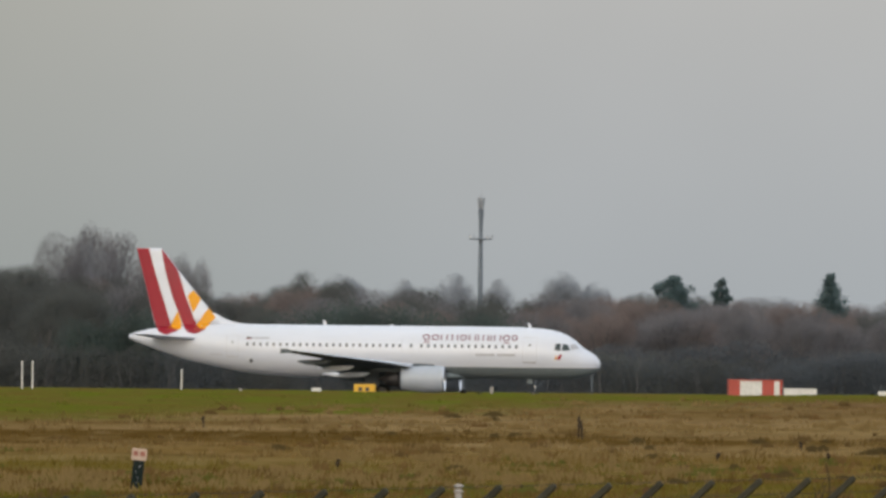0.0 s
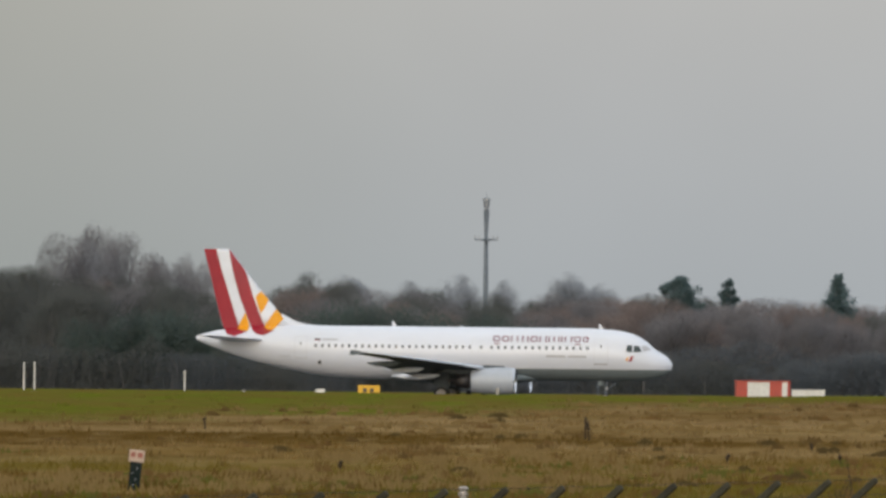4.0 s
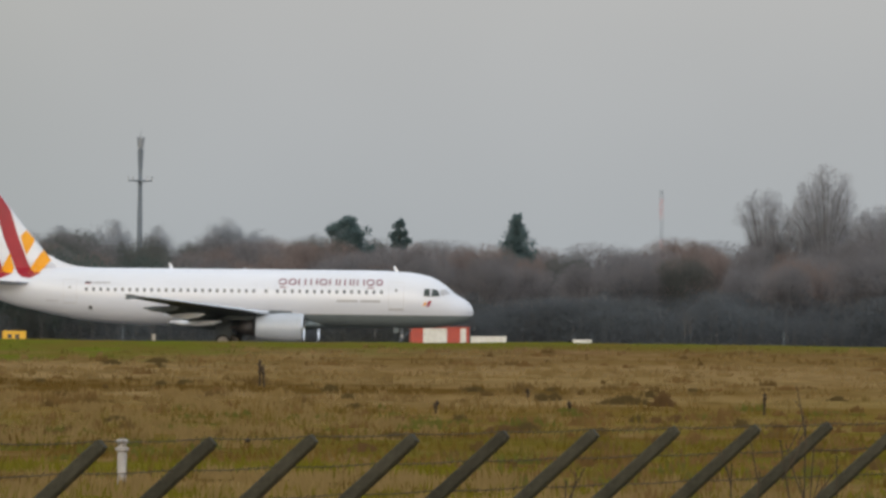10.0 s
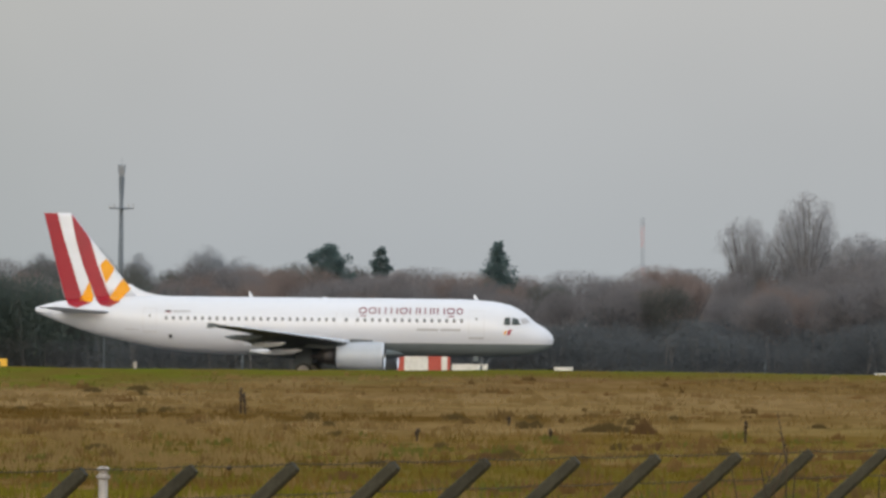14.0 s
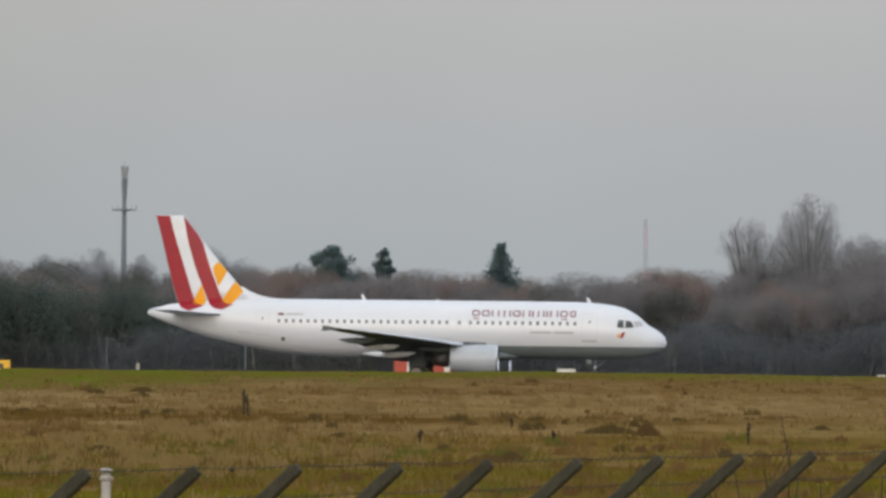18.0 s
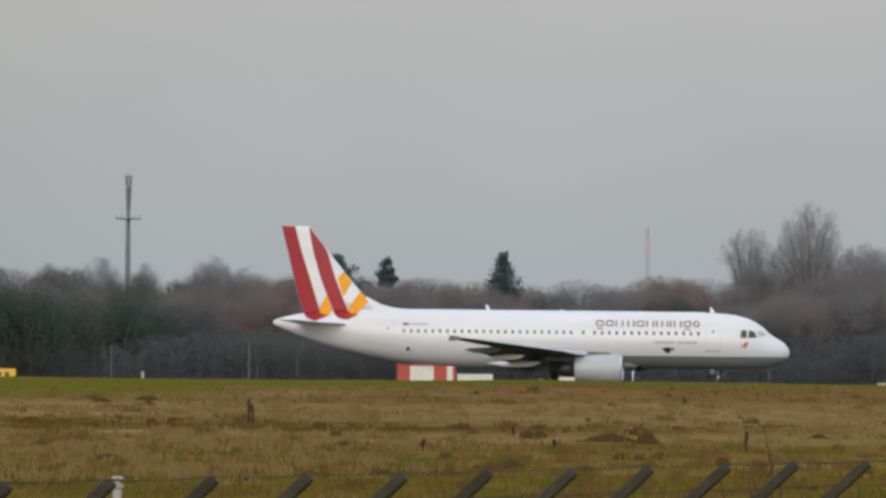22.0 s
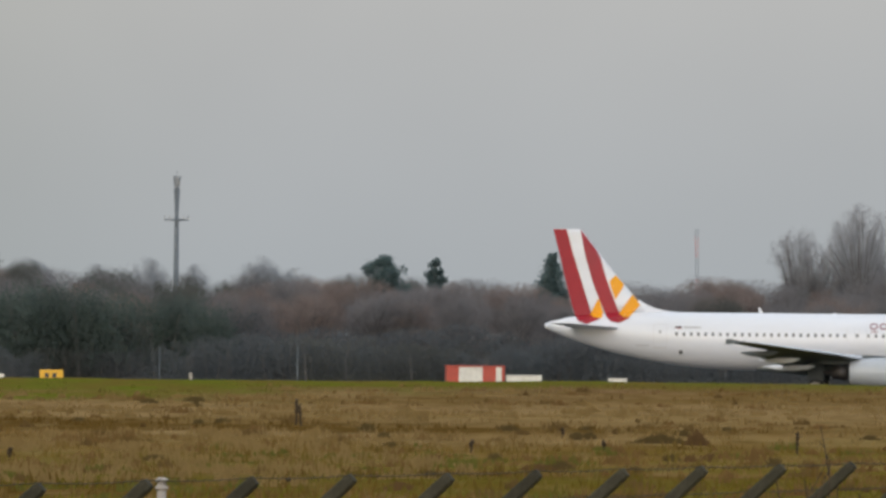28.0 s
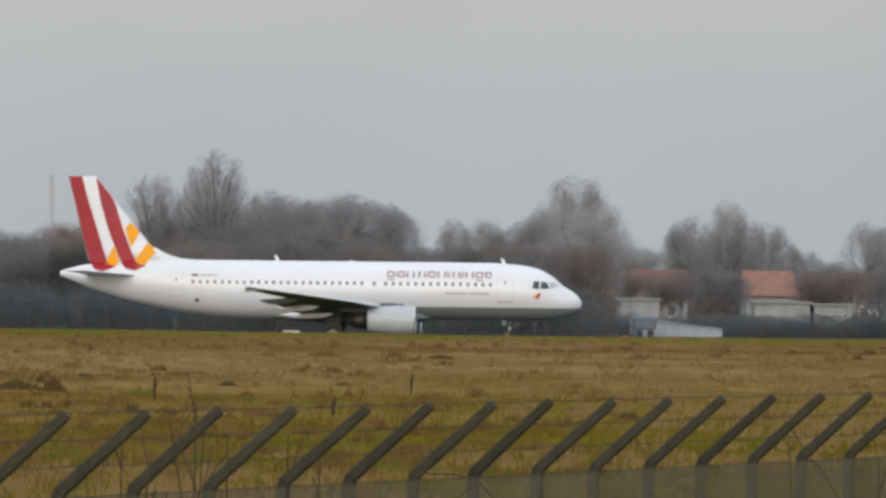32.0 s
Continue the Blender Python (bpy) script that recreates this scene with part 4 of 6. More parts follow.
def build_conifers():
    a = pine_model("pine_tree", 71, 11, 4.8, 3.4, "dark green pine with a rounded crown above the wood")
    b = pine_model("pine_tree", 72, 11, 1.9, 2.3, "small dark pine top standing above the wood")
    c = conifer_model("spruce_tree", 73, 11, 8.4, "dense dark conical spruce above the wood")
    for model, ax, ay, y, wide in ((a, 366, 64, 1104, 1.0), (b, 457, 66, 1104, 1.0), (c, 666, 54, 1104, 1.0)):
        plant(model, ax, y, tall(ay, y), 11, wide, ax)


build_conifers()
for model in [o for o in scene.objects if o.parent is None and o.matrix_basis.translation.y < -2900]:
    for o in (*model.children_recursive, model):
        bpy.data.objects.remove(o)

# ---------------------------------------------------------------- fence


def build_fence():
    """Concrete posts with arms cranked outwards, three barbed strands, and chain-link below."""
    step, first, count = Vector((0.7236, 2.502, 0)), Vector((1.850, 103.49, 0)), 46
    reach, rise = 0.786, 0.708
    out = Vector((step.y, -step.x, 0)).normalized()
    fence = thing("airfield_fence", Matrix(), "fence of cranked concrete posts with barbed wire and chain-link", "fence")
    along = step.normalized()

    def shaft(bend_z, tip, w0, w1):
        rings = []
        for p, d, w in ((Vector((0, 0, -0.4)), Vector((0, 0, 1)), w0), (Vector((0, 0, bend_z - 0.045)), Vector((0, 0, 1)), w0), (Vector((0.025, 0, bend_z + 0.02)), Vector((0.45, 0, 0.9)), w0 * 1.02), (Vector((0.065, 0, bend_z + 0.06)), Vector((0.7, 0, 0.7)), w0 * 0.97), (tip * 0.96 + Vector((0, 0, bend_z * 0.04)), (tip - Vector((0, 0, bend_z))), w1), (tip, (tip - Vector((0, 0, bend_z))), w1 * 0.82)):
            d = d.normalized()
            u = Vector((d.z, 0, -d.x))
            h = w / 2
            k = h * 0.7
            rings.append([p + u * a + Vector((0, b, 0)) for a, b in ((h, k), (k, h), (-k, h), (-h, k), (-h, -k), (-k, -h), (k, -h), (h, -k))])
        return loft(rings)

    bend = 1.95
    me = mesh_of("post", *shaft(bend, Vector((reach, 0, bend + rise)), 0.112, 0.094), CONCRETE)
    turn = Matrix((out, along, Vector((0, 0, 1)))).transposed()
    rng = random.Random(3)
    tops = []
    for i in range(count):
        n = i - 20
        p = first + step * n - out * reach
        base = 3.540 - 0.004 * n - rise - bend
        ob = new("fence_post", me)
        ob.parent = fence
        ob.matrix_basis = Matrix.Translation((p.x, p.y, base)) @ turn.to_4x4() @ pose(0, 0, 0, rng.gauss(0, 0.3), rng.gauss(0, 0.3), rng.gauss(0, 2))
        tops.append(Vector((p.x, p.y, base)))
    for k, name in ((0.28, "barbed_wire"), (0.62, "barbed_wire"), (0.95, "barbed_wire")):
        pts, barbs = [], []
        for a, b in zip(tops, tops[1:]):
            for s in (0, 0.25, 0.5, 0.75):
                q = a.lerp(b, s) + out * reach * k + Vector((0, 0, bend + rise * k + 0.055 - 0.015 * math.sin(math.pi * s)))
                pts.append(q)
        for a, b in zip(pts, pts[1:]):
            for s in (0.2, 0.5, 0.8):
                q = a.lerp(b, s)
                barbs.append(tube((q - Vector((0.02, 0, 0.025)), q + Vector((0.02, 0, 0.025))), (0.002, 0.0014), 3, False))
        part(name, merge(tube(pts, [0.0042] * len(pts), 4, False), *barbs), WIRE, fence, "rusty barbed wire strand")
    tuft = bmesh.new()
    bmesh.ops.create_icosphere(tuft, subdivisions=2, radius=0.024, matrix=Matrix.Translation((-1.64, 98.4, 3.476)) @ Matrix.Diagonal((1, 1, 0.8, 1)))
    part("snagged_tuft", tuft, WEED, fence, "dark tuft of dead stalks caught on the wire")
    # chain-link: two sets of slanting wires
    a, b = tops[0], tops[-1]
    length = (b - a).length
    low, high = 0.05, bend - 0.03
    v, f = [], []
    u = (b - a).normalized()
    n = int(length / 0.055)
    for i in range(n):
        for sgn in (1, -1):
            s0 = i * 0.055
            p = a + u * s0 + Vector((0, 0, low))
            q = a + u * (s0 + sgn * (high - low) * 0.9) + Vector((0, 0, high))
            if 0 <= s0 + sgn * (high - low) * 0.9 <= length:
                o = len(v)
                w = u * 0.002 + out * 0.002
                off = out * 0.06
                v.extend((p - w + off, p + w + off, q + w + off, q - w + off))
                f.append((o, o + 1, o + 2, o + 3))
    tagged(part("chain_link", (v, f), LINK, fence, "dull grey chain-link mesh"), kind="stuff")
    part("top_wire", tube([t + out * 0.06 + Vector((0, 0, high)) for t in tops], [0.005] * count, 4, False), WIRE, fence)


build_fence()

# ---------------------------------------------------------------- airliner
# Its own space: nose tip at x = 0, tail towards -x, z up from the runway, starboard towards -y.
HULL = ((0.0, 2.97, 2.93, 0.02), (-0.1, 3.30, 2.60, 0.36), (-0.35, 3.62, 2.38, 0.68), (-0.65, 3.85, 2.22, 0.92), (-1.33, 4.24, 1.97, 1.30), (-1.65, 4.52, 1.91, 1.43), (-2.0, 4.84, 1.86, 1.55),
        (-2.55, 5.20, 1.80, 1.70), (-3.1, 5.45, 1.77, 1.80), (-3.8, 5.63, 1.75, 1.88), (-4.5, 5.74, 1.74, 1.93), (-6.5, 5.86, 1.73, 1.975), (-10, 5.87, 1.73, 1.975), (-14, 5.87, 1.73, 1.975), (-18, 5.87, 1.73, 1.975),
        (-22, 5.87, 1.73, 1.975), (-24, 5.87, 1.74, 1.97), (-26.5, 5.87, 1.87, 1.93), (-28.6, 5.88, 2.10, 1.78), (-30.8, 5.86, 2.52, 1.50), (-33, 5.78, 3.00, 1.12), (-34.25, 5.66, 3.38, 0.90), (-36, 5.40, 4.0, 0.55), (-37.2, 5.10, 4.48, 0.30), (-37.57, 4.95, 4.66, 0.16))


def hull_at(x):
    for a, b in zip(HULL, HULL[1:]):
        if b[0] <= x <= a[0]:
            t = (x - a[0]) / (b[0] - a[0])
            t2 = t
            return tuple(p + (q - p) * t2 for p, q in zip(a[1:], b[1:]))
    return HULL[-1][1:]


def side_y(x, z, proud=0.006):
    """The starboard skin's y at x and height z."""
    top, bottom, w = hull_at(x)
    c, r = (top + bottom) / 2, (top - bottom) / 2
    return -w * math.sqrt(max(0.0, 1 - ((z - c) / r) ** 2)) - proud


def split_z(x):
    """Height of the seam between the white and the grey paint."""
    return 2.66 - 1.0 * max(0.0, min(1, (-14 - x) / 5))


def patch(points, mirror=False, proud=0.006):
    """A flat outline of (x, z) laid on the hull's side."""
    s = -1 if mirror else 1
    v = [Vector((x, s * side_y(x, z, proud), z)) for x, z in points]
    return v, [tuple(range(len(v)))] if not mirror else [tuple(range(len(v) - 1, -1, -1))]


def rounded(cx, cz, w, h, n=16, power=4.0, slant=0.0):
    pts = []
    for i in range(n):
        a = 2 * math.pi * i / n
        c, s = math.cos(a), math.sin(a)
        px = math.copysign(abs(c) ** (2 / power), c) * w / 2
        pz = math.copysign(abs(s) ** (2 / power), s) * h / 2
        pts.append((cx + px + slant * pz, cz + pz))
    return pts


def grid_patch(x0, x1, z0, z1, nx=2, nz=3, slant=0.0, proud=0.006):
    """A bar that follows the curved skin."""
    v, f = [], []
    for j in range(nz + 1):
        for i in range(nx + 1):
            z = z0 + (z1 - z0) * j / nz
            x = x0 + (x1 - x0) * i / nx + slant * (z - z0)
            v.append(Vector((x, side_y(x, z, proud), z)))
    for j in range(nz):
        for i in range(nx):
            a = j * (nx + 1) + i
            f.append((a, a + 1, a + nx + 2, a + nx + 1))
    return v, f


def foil(chord, thick, n=9):
    """Outline of a wing section: x back from the leading edge, and height."""
    up, down = [], []
    for i in range(n + 1):
        t = (1 - math.cos(math.pi * i / n)) / 2
        h = 5 * thick * (0.2969 * math.sqrt(t) - 0.126 * t - 0.3516 * t * t + 0.2843 * t ** 3 - 0.1015 * t ** 4)
        up.append((-t * chord, h * chord))
        down.append((-t * chord, -h * chord * 0.8))
    return up + down[-2:0:-1]


def wing_mesh(sections, side):
    """sections: (leading edge x, y, z, chord, thickness)."""
    rings = []
    for x, y, z, chord, thick in sections:
        rings.append([Vector((x + a, side * y, z + b)) for a, b in foil(chord, thick)])
    return loft(rings if side < 0 else rings[::-1])


FIN = ((5.7, -29.9, -35.5), (6.4, -30.62, -35.7), (8.2, -32.15, -36.15), (10.0, -33.60, -36.58), (11.5, -34.75, -36.95), (11.82, -35.05, -37.05))


def fin_at(z):
    for a, b in zip(FIN, FIN[1:]):
        if a[0] <= z <= b[0]:
            t = (z - a[0]) / (b[0] - a[0])
            return a[1] + (b[1] - a[1]) * t, a[2] + (b[2] - a[2]) * t
    return FIN[0][1:] if z < FIN[0][0] else FIN[-1][1:]


def fin_half(x, z):
    le, te = fin_at(z)
    t = max(0.0, min(1.0, (le - x) / (le - te)))
    return 5 * 0.1 * (0.2969 * math.sqrt(t) - 0.126 * t - 0.3516 * t * t + 0.2843 * t ** 3 - 0.1015 * t ** 4) * (le - te)


def fin_band(left, right, n=22):
    """A painted band on the fin between two polylines of (x, z), both sides."""
    lots = []

    def along(line, t):
        k = t * (len(line) - 1)
        i = min(int(k), len(line) - 2)
        s = k - i
        return tuple(p + (q - p) * s for p, q in zip(line[i], line[i + 1]))

    for side in (-1, 1):
        v, f = [], []
        for j in range(n + 1):
            a, b = along(left, j / n), along(right, j / n)
            for i in range(7):
                x, z = (p + (q - p) * i / 6 for p, q in zip(a, b))
                y = fin_half(x, z) if z > 5.86 else max(fin_half(x, 5.9), -side_y(x, z, 0.0) if z < hull_at(x)[0] else 0.0)
                v.append(Vector((x, side * (y + 0.02), z)))
        for j in range(n):
            for i in range(6):
                a = j * 7 + i
                q = (a, a + 1, a + 8, a + 7)
                f.append(q if side < 0 else q[::-1])
        lots.append((v, f))
    return merge(*lots)


def wheel_parts(parent, name, radius, width, at_point):
    pivot = new(name, mesh_of(name, *loft([[Vector((math.cos(a) * r, y, math.sin(a) * r)) for a in [2 * math.pi * k / 20 for k in range(20)]] for y, r in ((-width / 2, radius * 0.72), (-width / 2, radius * 0.9), (-width * 0.32, radius), (width * 0.32, radius), (width / 2, radius * 0.9), (width / 2, radius * 0.72))]), TYRE, True))
    pivot.parent = parent
    pivot.location = at_point
    rim = [[Vector((math.cos(a) * r, y, math.sin(a) * r)) for a in [2 * math.pi * k / 12 for k in range(12)]] for y, r in ((-width * 0.56, radius * 0.2), (-width * 0.53, radius * 0.5), (-width * 0.5, radius * 0.70), (width * 0.5, radius * 0.70), (width * 0.53, radius * 0.5), (width * 0.56, radius * 0.2))]
    part("rim", loft(rim), PIPE_WHITE, pivot)
    return pivot


def build_airliner():
    plane = thing("airliner", Matrix(), "white jet airliner with a red and yellow striped tail fin", "airplane")
    # hull in two paints
    xs = []
    for a, b in zip(HULL, HULL[1:]):
        steps = max(1, int(abs(b[0] - a[0]) / 0.7))
        xs += [a[0] + (b[0] - a[0]) * i / steps for i in range(steps)]
    xs.append(HULL[-1][0])
    upper, lower = [], []
    for x in xs:
        top, bottom, w = hull_at(x)
        c, r = (top + bottom) / 2, (top - bottom) / 2
        k = max(-0.999, min(0.999, (split_z(x) - c) / r))
        a0 = math.acos(k)
        upper.append([Vector((x, -w * math.sin(a), c + r * math.cos(a))) for a in [a0 - 2 * a0 * i / 30 for i in range(31)]])
        lower.append([Vector((x, -w * math.sin(a), c + r * math.cos(a))) for a in [a0 + (2 * math.pi - 2 * a0) * i / 18 for i in range(19)]])
    part("fuselage", loft(upper, False, False), WHITE, plane, "white painted fuselage", True)
    cut = [i for i, x in enumerate(xs) if split_z(x) > hull_at(x)[1] + 0.01]
    v, f = loft([lower[i][::-1] for i in cut], False, False)
    part("belly", (v, f), BELLY, plane, "grey painted belly", True)
    # wing-body fairing
    rings = []
    for x, w, z0, z1 in ((-10.6, 0.6, 1.75, 2.0), (-11.6, 1.7, 1.55, 2.3), (-13.5, 2.15, 1.40, 2.6), (-16, 2.25, 1.36, 2.7), (-18.5, 2.2, 1.40, 2.6), (-20.3, 1.8, 1.55, 2.3), (-22.2, 0.7, 1.74, 2.0)):
        c, r = (z0 + z1) / 2, (z1 - z0) / 2
        rings.append([Vector((x, w * math.cos(a), c + r * math.sin(a))) for a in [2 * math.pi * i / 20 for i in range(20)]])
    part("wing_fairing", loft(rings), BELLY, plane, "grey belly fairing", True)
    # wings
    for side in (-1, 1):
        secs = [(-11.9, 1.5, 2.25, 7.3, 0.13), (-12.2, 2.0, 2.30, 6.9, 0.13), (-14.35, 6.0, 2.72, 4.5, 0.115), (-18.1, 11.5, 3.26, 2.9, 0.11), (-21.55, 16.4, 3.75, 1.75, 0.10), (-22.05, 16.95, 3.80, 1.45, 0.08)]
        wing = part("wing", wing_mesh(secs, side), WING_GREY_SHADED, plane, "grey swept wing, darkened in colour for underside shade", True)
        le = [Vector((x + 0.03, side * y, z)) for x, y, z, c, t in secs[1:]]
        part("leading_edge", tube(le, [0.20, 0.135, 0.09, 0.055, 0.045], 8), BARE_METAL, wing, "bright slat leading edge", True)
        tip = [[Vector((x, side * (16.95 + o), z)) for x, z in ((-22.2, 3.8), (-22.95, 3.98), (-23.45, 4.0), (-23.35, 3.8), (-23.5, 3.62), (-23.15, 3.62))] for o in (-0.04, 0.04)]
        part("wingtip_fence", loft(tip if side < 0 else tip[::-1]), WING_GREY_SHADED, wing, "grey wingtip fence")
        for y, x0, x1, z in ((6.3, -17.6, -21.4, 1.98), (9.4, -18.5, -21.5, 2.50), (12.7, -19.9, -22.6, 2.97)):
            rr = [[Vector((x0 + (x1 - x0) * t, side * y + 0.16 * w * math.cos(a), z + drop + 0.24 * w * math.sin(a))) for a in [2 * math.pi * i / 10 for i in range(10)]] for t, w, drop in ((0, 0.1, 0.12), (0.15, 0.75, 0.03), (0.45, 1.0, -0.03), (0.75, 0.8, -0.02), (1, 0.12, 0.05))]
            part("flap_track_fairing", loft(rr), WING_GREY_SHADED if y > 12 else WHITE, wing, "grey flap track fairing" if y > 12 else "white flap track fairing", True)
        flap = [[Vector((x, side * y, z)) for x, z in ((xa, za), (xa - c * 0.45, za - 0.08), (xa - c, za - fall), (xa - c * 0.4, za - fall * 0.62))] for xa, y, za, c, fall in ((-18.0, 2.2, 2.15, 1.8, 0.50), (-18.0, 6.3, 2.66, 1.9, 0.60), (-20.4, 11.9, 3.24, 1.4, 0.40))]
        part("flap", loft(flap if side < 0 else flap[::-1]), WING_GREY_SHADED, wing)
        # engine
        y = side * 5.75
        prof = ((-11.82, 0.86), (-11.72, 0.95), (-11.82, 1.02), (-12.3, 1.07), (-13.3, 1.08), (-14.3, 1.00), (-15.15, 0.88))
        rr = [[Vector((x, y + r * math.cos(a), 1.68 + r * math.sin(a) * (0.97 if math.sin(a) < 0 else 1))) for a in [2 * math.pi * i / 28 for i in range(28)]] for x, r in prof[2:]]
        engine = part("engine", loft(rr, True, False), NACELLE, plane, "light silver-grey engine nacelle", True)
        part("inlet_lip", loft([[Vector((x, y + r * math.cos(a), 1.68 + r * math.sin(a))) for a in [2 * math.pi * i / 28 for i in range(28)]] for x, r in ((-12.5, 0.84), (-11.9, 0.85), (-11.75, 0.90), (-11.72, 0.95), (-11.75, 1.0), (-11.83, 1.035))], True, False), BARE_METAL, engine, "polished inlet lip", True)
        part("fan", loft([[Vector((x, y + r * math.cos(a), 1.68 + r * math.sin(a))) for a in [2 * math.pi * i / 24 for i in range(24)]] for x, r in ((-12.2, 0.02), (-12.45, 0.26), (-12.6, 0.30), (-12.62, 0.85))]), DARK_METAL, engine, "dark fan with spinner", True)
        part("exhaust_nozzle", loft([[Vector((x, y + r * math.cos(a), 1.68 + r * math.sin(a))) for a in [2 * math.pi * i / 20 for i in range(20)]] for x, r in ((-15.3, 0.62), (-15.9, 0.55), (-16.4, 0.46), (-16.42, 0.3), (-16.9, 0.12), (-17.1, 0.02))]), DARK_METAL, engine, "dark exhaust nozzle", True)
        pyl = [[Vector((x, y + o * w, z)) for o in (-1, 1) for z in ((z0, z1) if o < 0 else (z1, z0))] for x, w, z0, z1 in ((-12.6, 0.05, 2.60, 2.86), (-14.0, 0.18, 2.4, 2.92), (-15.6, 0.18, 2.2, 2.75), (-17.4, 0.04, 2.25, 2.5))]
        part("pylon", loft(pyl), WING_GREY_SHADED, engine, "grey engine pylon")
        stab = [(-31.7, 0.6, 4.66, 3.9, 0.08), (-33.4, 3.2, 4.82, 2.7, 0.08), (-35.3, 6.1, 5.00, 1.55, 0.07), (-35.5, 6.22, 5.01, 1.35, 0.05)]
        part("tailplane", wing_mesh(stab, side), WHITE, plane, "white horizontal tailplane", True)
    # fin with a fillet
    rings = []
    for z, le, te in FIN:
        c = le - te
        out = foil(c, 0.10)
        rings.append([Vector((le + a, b if i <= 9 else -abs(b) / 0.8, z)) for i, (a, b) in enumerate(out)])
    fin = part("tail_fin", loft(rings), WHITE, plane, "tail fin with red and yellow stripes", True)
    fil = [[Vector((x, w * s, z)) for s, z in ((-1, hull_at(x)[0] - 0.14), (-0.45, zt - 0.05), (0, zt), (0.45, zt - 0.05), (1, hull_at(x)[0] - 0.14))] for x, w, zt in ((-27.9, 0.02, 5.88), (-28.8, 0.08, 5.97), (-29.6, 0.12, 6.16), (-30.2, 0.13, 6.42), (-30.7, 0.12, 6.72), (-31.3, 0.06, 6.75))]
    part("fin_fillet", loft(fil, False), WHITE, fin, "white fin root fillet", True)
    part("stripe", fin_band([(-37.03, 11.8), (-36.56, 10.0), (-36.13, 8.2), (-35.66, 6.4), (-35.4, 5.6), (-35.1, 5.15), (-34.5, 4.95)], [(-36.05, 11.8), (-35.56, 10.0), (-34.98, 8.2), (-34.42, 6.4), (-34.2, 5.7), (-34.0, 5.45), (-33.45, 5.35)]), RED, fin, "dark red tail stripe")
    part("stripe", fin_band([(-35.05, 11.76), (-34.70, 9.95), (-34.10, 7.9), (-33.30, 5.95), (-33.05, 5.45), (-32.7, 5.15), (-32.1, 5.05)], [(-34.90, 11.62), (-33.70, 10.08), (-33.08, 8.1), (-32.34, 6.2), (-32.1, 5.7), (-31.85, 5.5), (-31.3, 5.45)]), RED, fin, "dark red tail stripe")
    part("stripe", fin_band([(-34.35, 5.45), (-34.15, 5.92), (-33.70, 6.82)], [(-33.38, 5.40), (-33.36, 5.84), (-33.60, 6.66)], 8), YELLOW, fin, "golden yellow tail stripe")
    part("stripe", fin_band([(-32.46, 6.75), (-32.72, 7.43), (-32.92, 8.11), (-32.46, 8.52)], [(-32.42, 6.78), (-32.05, 7.40), (-31.84, 7.84), (-32.2, 8.22)], 8), YELLOW, fin, "golden yellow tail stripe")
    part("stripe", fin_band([(-32.3, 5.4), (-32.1, 5.85), (-31.65, 6.55), (-31.24, 7.12)], [(-31.85, 5.15), (-31.4, 5.5), (-30.95, 6.05), (-30.62, 6.4)], 10), YELLOW, fin, "golden yellow tail stripe")
    # cabin windows
    wx = [-27.9 + i * 0.528 for i in range(24)] + [-14.86] + [-14.04 + i * 0.537 for i in range(15)]
    for x in wx:
        part("cabin_window", patch(rounded(x, 4.30, 0.215, 0.285)), CABIN_GLASS, plane)
        part("cabin_window", patch(rounded(x, 4.30, 0.215, 0.285), True), CABIN_GLASS, plane)
    # cockpit glazing; the third pane's reflection is a flat grey colour
    for pts, glass in ((((-3.50, 4.06), (-3.03, 4.02), (-3.03, 4.58), (-3.42, 4.58)), COCKPIT_GLASS), (((-2.93, 4.02), (-2.28, 4.08), (-2.50, 4.50), (-2.88, 4.58)), COCKPIT_GLASS), (((-2.18, 4.10), (-1.62, 4.24), (-1.98, 4.56), (-2.36, 4.52)), SMALL_GREY)):
        for s in (1, -1):
            v, f = [], []
            for j in range(6):
                for i in range(6):
                    lo = [p + (q - p) * i / 5 for p, q in zip(pts[0], pts[1])]
                    hi = [p + (q - p) * i / 5 for p, q in zip(pts[3], pts[2])]
                    x, z = (p + (q - p) * j / 5 for p, q in zip(lo, hi))
                    v.append(Vector((x, s * side_y(x, min(z, hull_at(x)[0] - 0.02), 0.03), z)))
            for j in range(5):
                for i in range(5):
                    a = j * 6 + i
                    f.append((a, a + 1, a + 7, a + 6))
            part("cockpit_window", (v, f), glass, plane, "dark cockpit window" if glass is COCKPIT_GLASS else "windscreen pane with its reflection coloured in grey")
    # doors outlined by their seams, with a grey sill
    for x0, x1, z0, z1 in ((-6.02, -4.90, 3.05, 5.05), (-29.6, -28.6, 3.25, 5.0)):
        lots = [grid_patch(x0, x0 + 0.03, z0, z1, 1, 6), grid_patch(x1 - 0.03, x1, z0, z1, 1, 6), grid_patch(x0, x1, z1 - 0.03, z1, 4, 1), grid_patch(x0, x1, z0, z0 + 0.10, 4, 1)]
        door = part("cabin_door", grid_patch(x0 + 0.03, x1 - 0.03, z0 + 0.1, z1 - 0.03, 4, 8, proud=0.003), WHITE, plane, "white cabin door", True)
        part("door_seam", merge(*lots), SEAM, door, "grey door seam")
        part("door_window", patch(rounded((x0 + x1) / 2, 4.45, 0.13, 0.2), proud=0.012), CABIN_GLASS, door)
    for x in (-15.3, -14.45):
        for dx in (-0.28, 0.265):
            part("exit_seam", grid_patch(x + dx, x + dx + 0.015, 3.85, 4.85, 1, 4), SMALL_GREY, plane)
